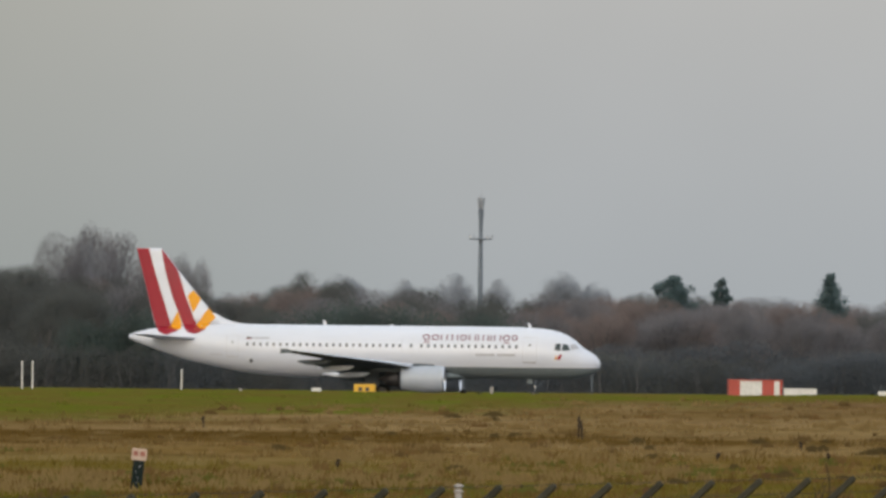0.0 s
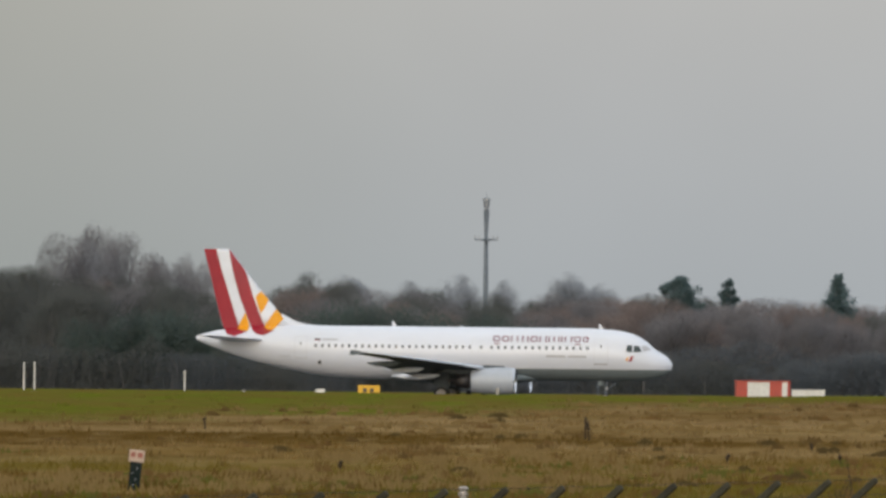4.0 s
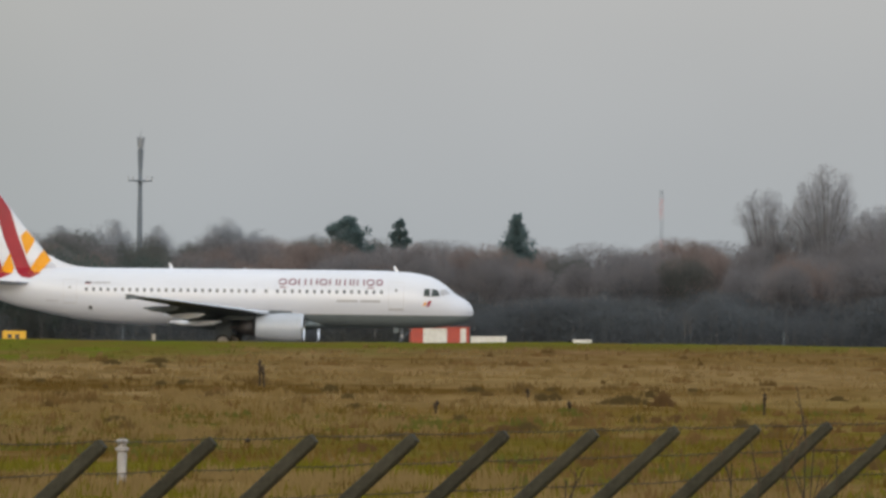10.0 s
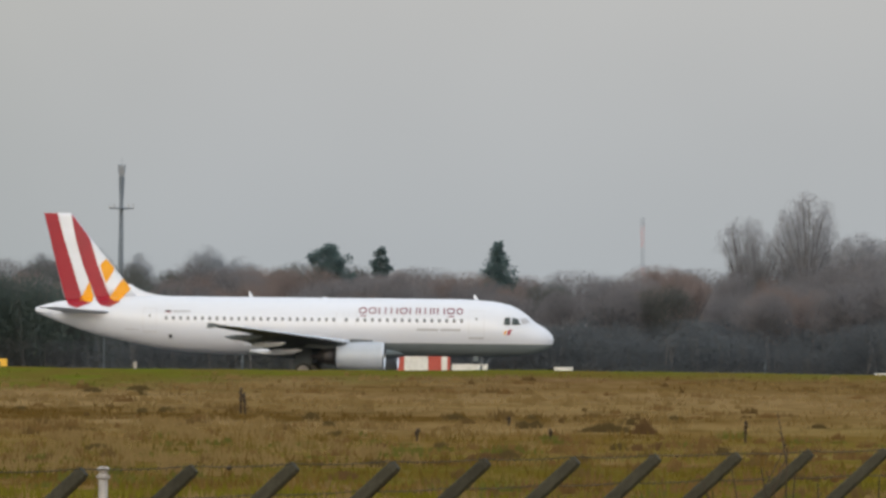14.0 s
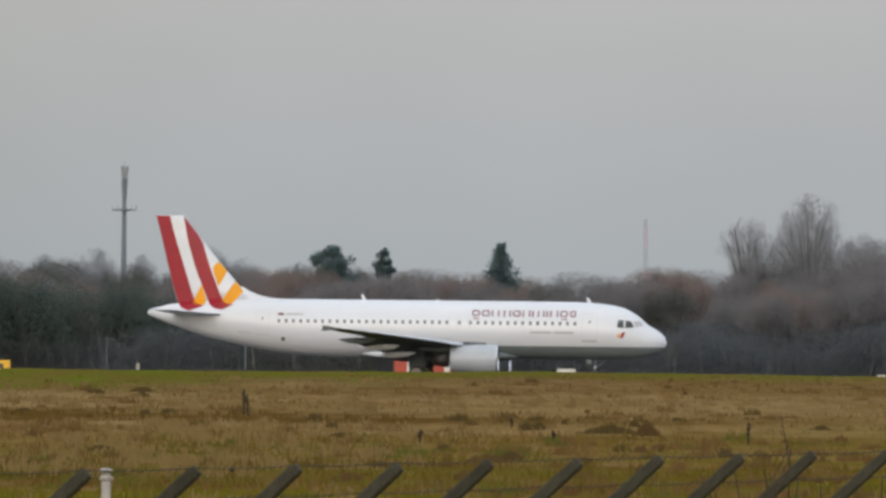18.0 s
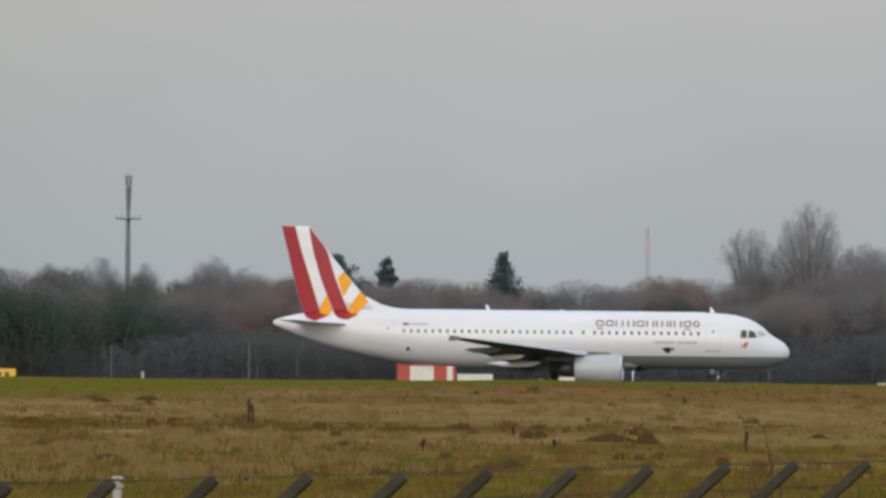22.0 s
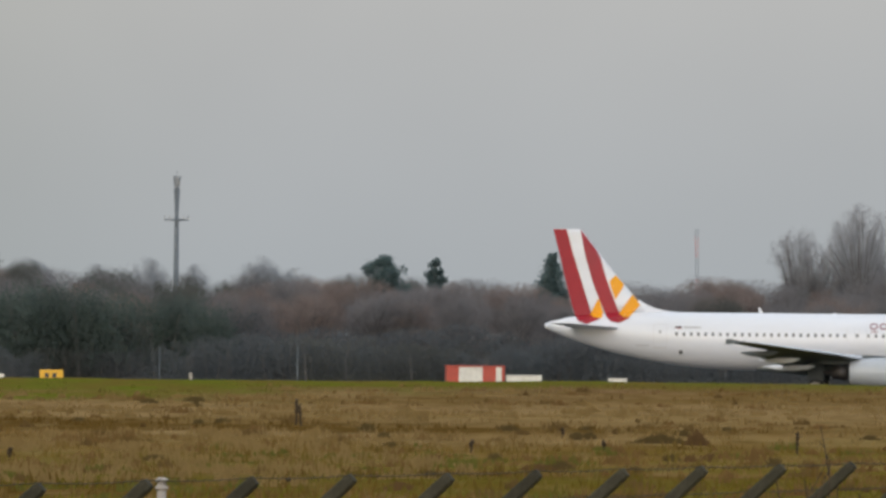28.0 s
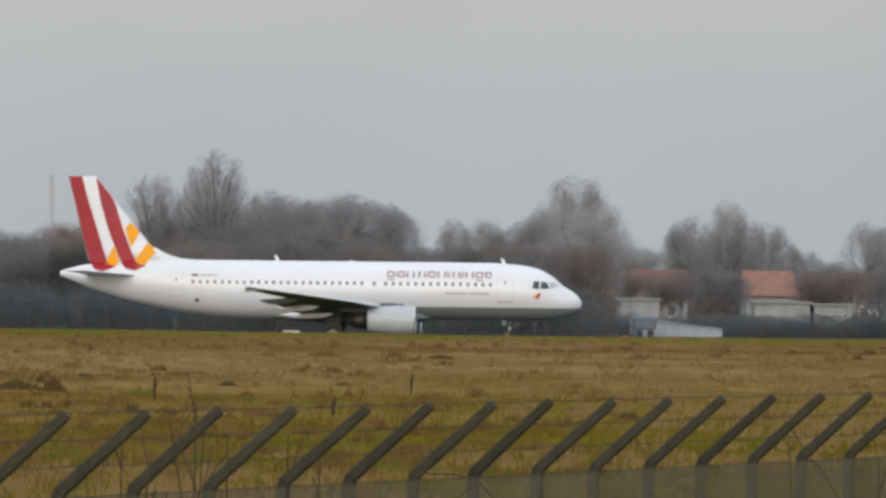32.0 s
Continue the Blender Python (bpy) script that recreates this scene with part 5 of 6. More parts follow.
    # company name as plain shapes: rings for the round letters, bars for the rest
    def ring(x0, x1, z0, z1, stroke=0.10):
        v, f, n = [], [], 24
        for k, (w, h) in enumerate((((x1 - x0) / 2, (z1 - z0) / 2), ((x1 - x0) / 2 - stroke, (z1 - z0) / 2 - stroke))):
            for px, pz in rounded((x0 + x1) / 2, (z0 + z1) / 2, 2 * w, 2 * h, n, 2.8):
                v.append(Vector((px, side_y(px, pz, 0.008), pz)))
        for k in range(n):
            f.append((k, (k + 1) % n, n + (k + 1) % n, n + k))
        return v, f

    x, low, high = -13.97, 4.76, 5.22
    for w, bars, tail in ((0.72, 0, True), (0.72, 0, False), (0.46, 1, False), (1.08, 3, False), (0.72, 0, False), (0.72, 2, False), (1.02, 3, False), (0.28, 1, False), (0.72, 2, False), (0.72, 0, True), (0.60, 0, False)):
        w *= 0.986
        inner = w - 0.13
        if bars:
            gap = (inner - 0.11) / max(1, bars - 1)
            lots = [grid_patch(x + k * gap, x + k * gap + 0.11, low, high, proud=0.008) for k in range(bars)]
        else:
            lots = [ring(x, x + inner, low, high)]
        if tail:
            lots.append(grid_patch(x + 0.08, x + inner - 0.02, low - 0.20, low - 0.11, 3, 1, proud=0.008))
        for lot in lots:
            part("name_bar", lot, LETTER, plane, "plain mauve shape of the company name")
        x += w
    for x0, x1 in ((-9.75, -8.2), (-8.05, -6.6)):
        part("small_marking", grid_patch(x0, x1, 3.56, 3.72, 4, 1), SMALL_GREY, plane, "small grey marking bar")
    part("small_marking", grid_patch(-6.0, -4.95, 3.0, 3.10, 4, 1, proud=0.009), SMALL_GREY, plane)
    part("small_marking", grid_patch(-30.9, -29.9, 3.42, 3.48, 3, 1), SMALL_GREY, plane)
    part("flag", grid_patch(-28.0, -27.55, 4.75, 4.86, 2, 1), BLACK, plane, "small flag in black, red and gold")
    part("flag_stripe", grid_patch(-28.0, -27.55, 4.70, 4.75, 2, 1), RED, plane)
    part("registration_bar", grid_patch(-27.4, -26.15, 4.73, 4.85, 3, 1), SMALL_GREY, plane)
    part("nose_emblem", grid_patch(-3.30, -3.08, 3.30, 3.72, 2, 3, 0.45), RED, plane, "slanted red and yellow emblem")
    part("nose_emblem", grid_patch(-3.52, -3.36, 3.36, 3.62, 2, 3, 0.45), YELLOW, plane, "slanted red and yellow emblem")
    part("outflow_valve", patch(rounded(-27.6, 2.98, 0.26, 0.28)), BLACK, plane)
    # aerials and small fittings
    for x, h, up in ((-5.6, 0.42, True), (-21.9, 0.42, True), (-16.5, 0.12, True)):
        z = hull_at(x)[0] - 0.03
        bl = [[Vector((x + a + lean, o, z + b)) for a, o in ((0.14 * k, 0), (0, 0.02), (-0.14 * k, 0), (0, -0.02))] for b, lean, k in ((0, 0, 1.2), (h, -0.16, 0.6))]
        part("blade_antenna", loft(bl), WHITE, plane)
    part("tail_skid_light", tube(((-30.6, 0, 2.60), (-30.6, 0, 2.42)), (0.10, 0.05), 8), WHITE, plane)
    # landing gear
    nose_gear = part("nose_gear", merge(tube(((-5.15, 0, 1.9), (-5.25, 0, 0.40)), (0.11, 0.08), 10), tube(((-5.25, -0.3, 0.38), (-5.25, 0.3, 0.38)), (0.06, 0.06), 8), tube(((-4.2, 0, 1.85), (-5.2, 0, 1.0)), (0.05, 0.05), 6)), MAST_GREY, plane, "nose gear leg")
    part("taxi_light", loft([[Vector((x, -0.02 + r * math.cos(a), 1.15 + r * math.sin(a))) for a in [2 * math.pi * i / 10 for i in range(10)]] for x, r in ((-5.12, 0.02), (-5.1, 0.12), (-5.2, 0.12), (-5.26, 0.03))]), WHITE_PAINT, nose_gear, "pale taxi light")
    for s in (-1, 1):
        bmx = boxed((-5.75, s * 0.4 - 0.02, 1.4), (-5.4, s * 0.4 + 0.02, 1.85), 0.015)
        part("gear_door", bmx, BELLY, nose_gear, "grey gear door")
    wheels = [(wheel_parts(plane, "nose_wheel", 0.38, 0.22, (-5.25, s * 0.25, 0.40)), 0.38) for s in (-1, 1)]
    for s in (-1, 1):
        leg = part("main_gear", merge(tube(((-17.5, s * 3.8, 2.5), (-17.71, s * 3.8, 0.60)), (0.16, 0.11), 10), tube(((-17.71, s * 3.3, 0.585), (-17.71, s * 4.3, 0.585)), (0.08, 0.08), 8), tube(((-17.6, s * 2.2, 2.2), (-17.7, s * 3.75, 1.3)), (0.07, 0.06), 6)), STEEL, plane, "main gear leg")
        part("gear_door", boxed((-18.3, s * 4.05 - 0.02, 1.0), (-17.1, s * 4.05 + 0.02, 2.5), 0.015), WING_GREY_SHADED, leg, "grey gear door")
        for o in (-0.46, 0.46):
            wheels.append((wheel_parts(plane, "main_wheel", 0.585, 0.42, (-17.71, s * 3.8 + o, 0.60)), 0.585))
    return plane, wheels


AIRLINER, WHEELS = build_airliner()

# ---------------------------------------------------------------- things along the runway


def build_mast():
    """Telecom mast with a cross platform and antenna panels on top."""
    y = 1900
    p = at(-2, 0, y)
    top = tall(-78, y)
    k = 1400 / y
    mast = thing("radio_mast", Matrix.Translation((p.x * k, y * k, EYE_Z * (1 - k))) @ Matrix.Scale(k, 4), "slender grey steel radio mast with antenna panels", "mast")
    part("pole", tube(((0, 0, -2.2), (0, 0, top * 0.55), (0, 0, top - 6.2), (0, 0, top - 0.2)), (0.55, 0.38, 0.30, 0.16), 12), MAST_GREY, mast, "tapered grey pole")
    zc = tall(1, y)
    part("platform", merge(tube(((-1.9, 0, zc), (1.9, 0, zc)), (0.14, 0.14), 6), tube(((0, -1.9, zc), (0, 1.9, zc)), (0.14, 0.14), 6), loft([[Vector((r * math.cos(a), r * math.sin(a), zc + h)) for a in [2 * math.pi * i / 16 for i in range(16)]] for r, h in ((0.9, -0.15), (0.95, 0.0), (0.95, 0.12), (0.5, 0.15))])), MAST_GREY, mast, "cross-shaped platform")
    for x in (-1.8, -1.1, 1.1, 1.8):
        part("antenna_panel", boxed((x - 0.08, -0.14, zc - 0.1), (x + 0.08, 0.06, zc + 0.7), 0.03), STEEL, mast, "slim pale antenna panel")
    for i in range(3):
        a = i * 2.094 + 0.5
        m = pose(0.40 * math.cos(a), 0.40 * math.sin(a), top - 1.0, 0, 0, math.degrees(a)) @ pose(0, 0, 0, 0, 7, 0)
        part("antenna_panel", boxed((-0.08, -0.2, -0.8), (0.1, 0.2, 0.9), 0.04, m), STEEL, mast, "pale antenna panel")
        part("antenna_panel", boxed((-0.08, -0.15, -1.9), (0.1, 0.15, 1.7), 0.03, pose(0.27 * math.cos(a), 0.27 * math.sin(a), top - 3.7, 0, 0, math.degrees(a)) @ pose(0, 0, 0, 0, 3, 0)), MAST_GREY, mast)
    part("lightning_rod", tube(((0, 0, top - 0.3), (0, 0, top + 0.9)), (0.04, 0.02), 5), MAST_GREY, mast)


def build_crane_mast():
    y = 1800
    p = at(925, 0, y)
    top = tall(8, y)
    mast = thing("lattice_mast", Matrix.Translation((p.x, y, 0)), "thin red and white lattice mast behind the wood", "mast")
    z, i = 0.0, 0
    while z < top:
        h = min(3.0, top - z)
        lots = []
        for a, b in ((-0.2, -0.2), (0.2, -0.2), (0.2, 0.2), (-0.2, 0.2)):
            lots.append(tube(((a - 0.02 * z, b, z), (a - 0.02 * (z + h), b, z + h)), (0.03, 0.03), 4))
        for s in range(3):
            lots.append(tube(((-0.2 - 0.02 * z, -0.2, z + s * h / 3), (0.2 - 0.02 * z, -0.2, z + (s + 1) * h / 3)), (0.02, 0.02), 3))
        part("mast_section", merge(*lots), RED_PAINT if i % 2 else WHITE_PAINT if z > 18 else MAST_GREY, mast)
        z, i = z + h, i + 1


def build_shelter():
    """Red and white equipment shelter with a low white cabinet beside it."""
    y = 962
    p, q = at(480, 0, y), at(583, 0, y)
    w = q.x - p.x
    top = tall(254, y)
    m = Matrix.Translation((p.x, y, 0)) @ Matrix.Rotation(radians(3), 4, "Z")
    hut = thing("equipment_shelter", m, "red and white striped equipment shelter", "shelter")
    x = 0.0
    for share, mat, lab in ((0.21, RED_PAINT, "red wall panel"), (0.41, WHITE_PAINT, "white wall panel"), (0.23, RED_PAINT, "red wall panel"), (0.10, WHITE_PAINT, "white wall panel"), (0.05, RED_PAINT, "red wall panel")):
        part("wall_panel", boxed((x, 0, 0.05), (x + share * w, 2.4, top - 0.1), 0.02), mat, hut, lab)
        x += share * w
    part("roof", boxed((-0.06, -0.06, top - 0.1), (w + 0.06, 2.46, top), 0.02), RED_PAINT, hut, "flat red-edged roof")
    part("plinth", boxed((-0.1, -0.1, 0), (w + 0.1, 2.5, 0.06), 0.01), CONCRETE, hut)
    p, q = at(586, 0, y), at(649, 0, y)
    cab = thing("low_cabinet", Matrix.Translation((p.x, y, 0)), "low white cabinet beside the striped shelter", "cabinet")
    h = tall(270, y)
    part("body", boxed((0, 0, 0), (q.x - p.x, 1.2, h - 0.06), 0.03), WHITE_PAINT, cab)
    part("lid", boxed((-0.04, -0.04, h - 0.06), (q.x - p.x + 0.04, 1.24, h), 0.02), WHITE_PAINT, cab)
    for a, b, ay, lab in ((767, 800, 274, "small white equipment box in the grass"), (1335, 1362, 279, "small white equipment box in the grass")):
        p, q = at(a, 0, y), at(b, 0, y)
        cab = thing("equipment_box", Matrix.Translation((p.x, y, 0)), lab, "box")
        h = tall(ay, y)
        part("body", boxed((0, 0, 0), (q.x - p.x, 0.8, h - 0.05), 0.03), WHITE_PAINT, cab)
        part("lid", boxed((-0.03, -0.03, h - 0.05), (q.x - p.x + 0.03, 0.83, h), 0.015), WHITE_PAINT, cab)


def build_signs():
    y = 872
    p, q = at(-243, 0, y), at(-201, 0, y)
    w, h = q.x - p.x, tall(269, y)
    z0 = ground_z(p.x, y)
    sign = thing("taxiway_sign", Matrix.Translation((p.x, y, z0)), "low yellow taxiway sign with black marks in the grass", "sign")
    part("board", boxed((0, 0, 0.12), (w, 0.2, h - z0), 0.03), YELLOW_PAINT, sign, "yellow board")
    for a in (0.3, 0.62):
        part("mark", boxed((w * a - 0.14, -0.03, 0.5), (w * a + 0.16, 0.01, 0.80), 0.01), BLACK, sign, "black mark")
    for a in (0.1, 0.9):
        part("foot", boxed((w * a - 0.05, 0.05, -0.05), (w * a + 0.05, 0.15, 0.14), 0.01), STEEL, sign)
    for ax, ay, wide, lab in ((-316, 277, 0.75, "small white runway marker plate"), (-463, 280, 0.25, "small pale marker in the grass"), (25, 272, 0.25, "small pale marker in the grass")):
        p = at(ax, 0, y)
        h = tall(ay, y)
        z0 = ground_z(p.x, y)
        mk = thing("runway_marker", Matrix.Translation((p.x, y, z0)), lab, "marker")
        part("plate", boxed((-wide / 2, 0, 0.05), (wide / 2, 0.12, h - z0), 0.02), WHITE_PAINT if wide > 0.5 else PIPE_WHITE, mk)
        part("foot", boxed((-0.05, 0.02, -0.03), (0.05, 0.1, 0.07), 0.01), STEEL, mk)
    # white posts beyond the runway
    for ax, ay, r, yy in ((-878, 234, 0.075, 1010), (-858, 233, 0.08, 1010), (-572, 246, 0.08, 1000), (215, 224, 0.05, 1030), (-30, 226, 0.04, 1040), (1140, 258, 0.04, 1030)):
        p, h = at(ax, 0, yy), tall(ay, yy)
        post = thing("marker_post", Matrix.Translation((p.x, yy, 0)), "slim white post before the dark wood" if r > 0.06 else "thin grey lamp post before the wood", "post")
        part("shaft", tube(((0, 0, -0.1), (0, 0, h - 0.12)), (r, r * 0.92), 10), WHITE_PAINT if r > 0.06 else MAST_GREY, post)
        part("cap", tube(((0, 0, h - 0.14), (0, 0, h - 0.03), (0, 0, h)), (r * 1.1, r * 1.15, r * 0.5), 10), WHITE_PAINT if r > 0.06 else MAST_GREY, post)


def build_field_marks():
    # numbered board on a dark post
    sx, sy = -17.5, 290.0
    z0 = ground_z(sx, sy)
    top = 2.06
    board = thing("number_board", Matrix.Translation((sx, sy, z0)) @ Matrix.Rotation(radians(5), 4, "Y"), "small cream board with red-brown marks on a black post", "sign")
    part("post", boxed((-0.17, -0.09, -0.3), (0.17, 0.09, top - z0 - 0.3), 0.02), POST_GREEN, board, "dark flaking post")
    part("plate", boxed((-0.23, -0.12, top - z0 - 0.36), (0.23, -0.092, top - z0), 0.02), BOARD_CREAM, board, "grimy cream plate")
    for a in (-0.11, 0.10):
        part("mark", boxed((a - 0.07, -0.125, top - z0 - 0.22), (a + 0.07, -0.121, top - z0 - 0.08)), BOARD_RED, board, "red-brown mark bar")
    for i, (dx, dz, s) in enumerate(((-0.07, 0.55, 0.02), (0.05, 0.7, 0.025), (0.02, 0.35, 0.02), (-0.04, 0.2, 0.02))):
        part("paint_patch", boxed((dx - s * 0.5, -0.097, dz - s), (dx + s * 0.8, -0.093, dz + s * 0.7)), SMALL_GREY, board, "white paint remnant")
    # capped pipe
    p = at(-29, 458, 235)
    z0 = ground_z(p.x, 235)
    vent = thing("vent_pipe", Matrix.Translation((p.x, 235, z0)), "white vent pipe with a stepped cap in the grass", "pipe")
    h = p.z - z0
    part("pipe", tube(((0, 0, -0.2), (0, 0, h - 0.2)), (0.088, 0.088), 14), PIPE_WHITE, vent, "", True)
    part("cap", loft([[Vector((r * math.cos(a), r * math.sin(a), h + z)) for a in [2 * math.pi * i / 14 for i in range(14)]] for r, z in ((0.105, -0.24), (0.128, -0.22), (0.128, -0.17), (0.085, -0.15), (0.08, -0.09), (0.132, -0.075), (0.132, -0.04), (0.07, 0.0))]), PIPE_WHITE, vent, "stepped white cap")


def build_weeds():
    """Dead stalks standing out of the grass."""
    rng = random.Random(17)

    def stalk(ax, ay, y, height, heads):
        p = at(ax, 0, y)
        z0 = ground_z(p.x, y)
        w = thing("dead_weed", Matrix.Translation((p.x, y, z0)), "dead brown weed stalk in the dry grass", "weed", "weeds in the field")
        lots, k = [], 0.5 + y / 500
        for i in range(heads):
            x = rng.uniform(-0.12, 0.12)
            hh = height * rng.uniform(0.7, 1)
            lots.append(tube(((x * 0.3, 0, -0.05), (x * 0.6, 0, hh * 0.5), (x, 0, hh)), (0.026 * k, 0.022 * k, 0.016 * k), 4))
            for j in range(16):
                t = rng.uniform(0.45, 1.0)
                c = Vector((x * t, 0, hh * t))
                lots.append(tube((c, c + Vector((rng.gauss(0, 0.035), rng.gauss(0, 0.04), rng.uniform(0.05, 0.14)))), (0.042 * k, 0.022 * k), 3))
        part("stalk", merge(*lots), WEED, w)

    stalk(213, 0, 482, 0.98, 1)
    stalk(223, 0, 478, 0.80, 1)
    for ax, y, h in ((1106, 385, 0.75), (762, 385, 0.4), (-560, 520, 0.5), (690, 430, 0.35), (1420, 330, 0.8), (1560, 420, 0.6), (523, 380, 0.35), (-300, 350, 0.4)):
        stalk(ax, 0, y, h, 1)

    def tussock(ax, ay, wide, high, mat, label):
        """A low clump of dark leaves: bearing and fall of its foot, width and height in the same units."""
        y = 3.86 * F / (ay - 185)
        k = y / F
        p = at(ax, 0, y)
        w = thing("tussock", Matrix.Translation((p.x, y, ground_z(p.x, y))), label, "grass tussock", "tussocks in the field")
        v, f = [], []
        for _ in range(int(80 + wide * 4)):
            x, yy = rng.gauss(0, wide * k * 0.27), rng.gauss(0, 0.5)
            hh = high * k * rng.uniform(0.5, 1.25) * math.exp(-(x / (wide * k * 0.5)) ** 2)
            b = rng.uniform(0.025, 0.06)
            o = len(v)
            v.extend(((x - b, yy, -0.03), (x + b, yy, -0.03), (x + rng.gauss(0, 0.1), yy, hh)))
            f.append((o, o + 1, o + 2))
        tagged(part("leaf_clump", (v, f), mat, w), kind="stuff")

    for ax, ay, wide, high in ((712, 384, 20, 14), (736, 384, 18, 14), (863, 390, 84, 15), (883, 420, 24, 12), (567, 421, 22, 12), (687, 436, 34, 14), (817, 441, 22, 12), (1235, 378, 26, 9), (730, 366, 14, 7), (1067, 428, 14, 16), (80, 361, 26, 9), (38, 362, 14, 8), (-175, 360, 14, 7), (-48, 326, 34, 8)):
        tussock(ax, ay, wide, high, TUSSOCK, "dark brown grass tussock")
    for ax, ay, wide, high in ((927, 392, 34, 26), (917, 421, 16, 12), (950, 420, 26, 16), (645, 438, 60, 12), (398, 474, 54, 14), (458, 428, 36, 14)):
        tussock(ax, ay, wide, high, RUSSET, "russet clump of dead dock leaves")
    for _ in range(16):
        tussock(rng.uniform(-950, 2300), rng.uniform(320, 470), rng.uniform(14, 50), rng.uniform(6, 12), TUSSOCK, "dark brown grass tussock")
    # thin saplings before the fence: bearing, distance, fall of the top
    for ax, y, ay in ((1040, 101, 470), (1088, 103, 482), (1165, 101, 425), (1196, 102, 391), (1262, 103, 452), (1345, 101, 442), (1396, 105, 458), (1180, 108, 440), (760, 96, 500), (2262, 118, 490), (2390, 120, 480)):
        x = at(ax, 0, y).x
        h = tall(ay, y) - ground_z(x, y)
        z0 = ground_z(x, y)
        w = thing("bare_sapling", Matrix.Translation((x, y, z0)), "thin leafless sapling beside the fence", "sapling", "saplings at the fence")
        lots = []

        def branch(p, d, length, r, lev):
            e = p + d * length
            m2 = p.lerp(e, 0.5) + Vector((rng.gauss(0, 0.03), rng.gauss(0, 0.03), 0)) * length
            lots.append(tube((p, m2, e), (r, r * 0.8, r * 0.5), 4))
            if lev < 2:
                for _ in range(4 if lev == 0 else 2):
                    t = rng.uniform(0.4, 0.95)
                    branch(p.lerp(e, t), (d + Vector((rng.gauss(0, 0.45), rng.gauss(0, 0.4), 0.1))).normalized(), length * rng.uniform(0.12, 0.22), r * 0.6, lev + 1)

        branch(Vector((0, 0, -0.1)), Vector((rng.gauss(0, 0.03), 0, 1)).normalized(), h, 0.0105, 0)
        part("stem", merge(*lots), WEED, w)
    # bramble shoots that arch up before the chain-link: distance, bearing and fall along each cane
    for y, canes in ((122, (((2372, 852), (2344, 640), (2326, 573), (2310, 548), (2292, 517), (2270, 494), (2254, 472), (2238, 445)), ((2275, 503), (2256, 500), (2230, 487), (2204, 476)))),
                     (108, (((1740, 930), (1722, 640), (1706, 568), (1684, 545), (1662, 535), (1630, 531), (1590, 530), (1556, 527)), ((1684, 545), (1660, 560), (1640, 580)))),
                     (124, (((2420, 840), (2404, 640), (2388, 572), (2396, 548), (2406, 520)),))):
        foot = at(*canes[0][0], y)
        z0 = ground_z(foot.x, y)
        shoot = thing("bramble_shoot", Matrix.Translation((foot.x, y, z0)), "arching dead bramble shoot beside the fence", "bramble", "saplings at the fence")
        for k, cane in enumerate(canes):
            pts = [at(a, b, y + 0.05 * i) - Vector((foot.x, y, z0)) for i, (a, b) in enumerate(cane)]
            if k == 0:
                pts[0].z = -0.1
            part("cane", tube(pts, [(0.011 if k == 0 else 0.007) * (1 - 0.6 * i / len(pts)) for i in range(len(pts))], 5), WEED, shoot)


build_mast()
build_crane_mast()
build_shelter()
build_signs()
build_field_marks()
build_weeds()

# ---------------------------------------------------------------- houses at the east end


def house(ax0, ax1, eaves, ridge, y, depth, wall, roof, label, windows=()):
    p, q = at(ax0, 0, y), at(ax1, 0, y)
    w, he, hr = q.x - p.x, tall(eaves, y), tall(ridge, y)
    h = thing("house", Matrix.Translation((p.x, y, 0)), label, "house", "houses behind the airfield")
    part("wall", boxed((0, 0, -0.1), (w, depth, he), 0.02), wall, h)
    v = [(-0.4, -0.4, he - 0.05), (w + 0.4, -0.4, he - 0.05), (w + 0.4, depth + 0.4, he - 0.05), (-0.4, depth + 0.4, he - 0.05), (-0.2, depth / 2, hr), (w + 0.2, depth / 2, hr)]
    f = [(0, 1, 5, 4), (2, 3, 4, 5), (0, 4, 3), (1, 2, 5), (3, 2, 1, 0)]
    part("roof", (v, f), roof, h)
    for wx, wz in windows:
        win = part("window", boxed((wx * w - 0.5, -0.03, wz), (wx * w + 0.5, 0.02, wz + 1.2), 0.01), WHITE_PAINT, h, "white window frame")
        part("pane", boxed((wx * w - 0.42, -0.045, wz + 0.08), (wx * w + 0.42, -0.035, wz + 1.12)), CABIN_GLASS, win)
    return h


house(2156, 2240, 208, 164, 1230, 9, WALL_WHITE, ROOF_RED, "house with an orange tiled roof among trees", ((0.2, 1.2), (0.5, 1.2), (0.8, 1.2)))
house(1955, 2050, 200, 164, 1240, 9, WALL_WHITE, ROOF_BROWN, "house with a brown tiled roof among trees", ((0.3, 1.2), (0.7, 1.2)))
house(2340, 2420, 205, 170, 1240, 8, WALL_WHITE, ROOF_BROWN, "house with a brown tiled roof among trees", ((0.3, 1.2), (0.7, 1.2)))


def long_wall(ax0, ax1, ay, y):
    p, q = at(ax0, 0, y), at(ax1, 0, y)
    h = tall(ay, y)
    ob = thing("low_building", Matrix.Translation((p.x, y, 0)), "long low pale building behind bushes", "building", "houses behind the airfield")
    w = q.x - p.x
    part("wall", boxed((0, 0, -0.1), (w, 5, h - 0.15), 0.02), WALL_WHITE, ob)
    part("roof", boxed((-0.2, -0.2, h - 0.15), (w + 0.2, 5.2, h + 0.02), 0.02), WALL_WHITE, ob)


long_wall(1930, 2000, 216, 1068)
long_wall(2170, 2268, 219, 1068)
long_wall(2275, 2345, 222, 1068)
long_wall(2420, 2480, 226, 1068)


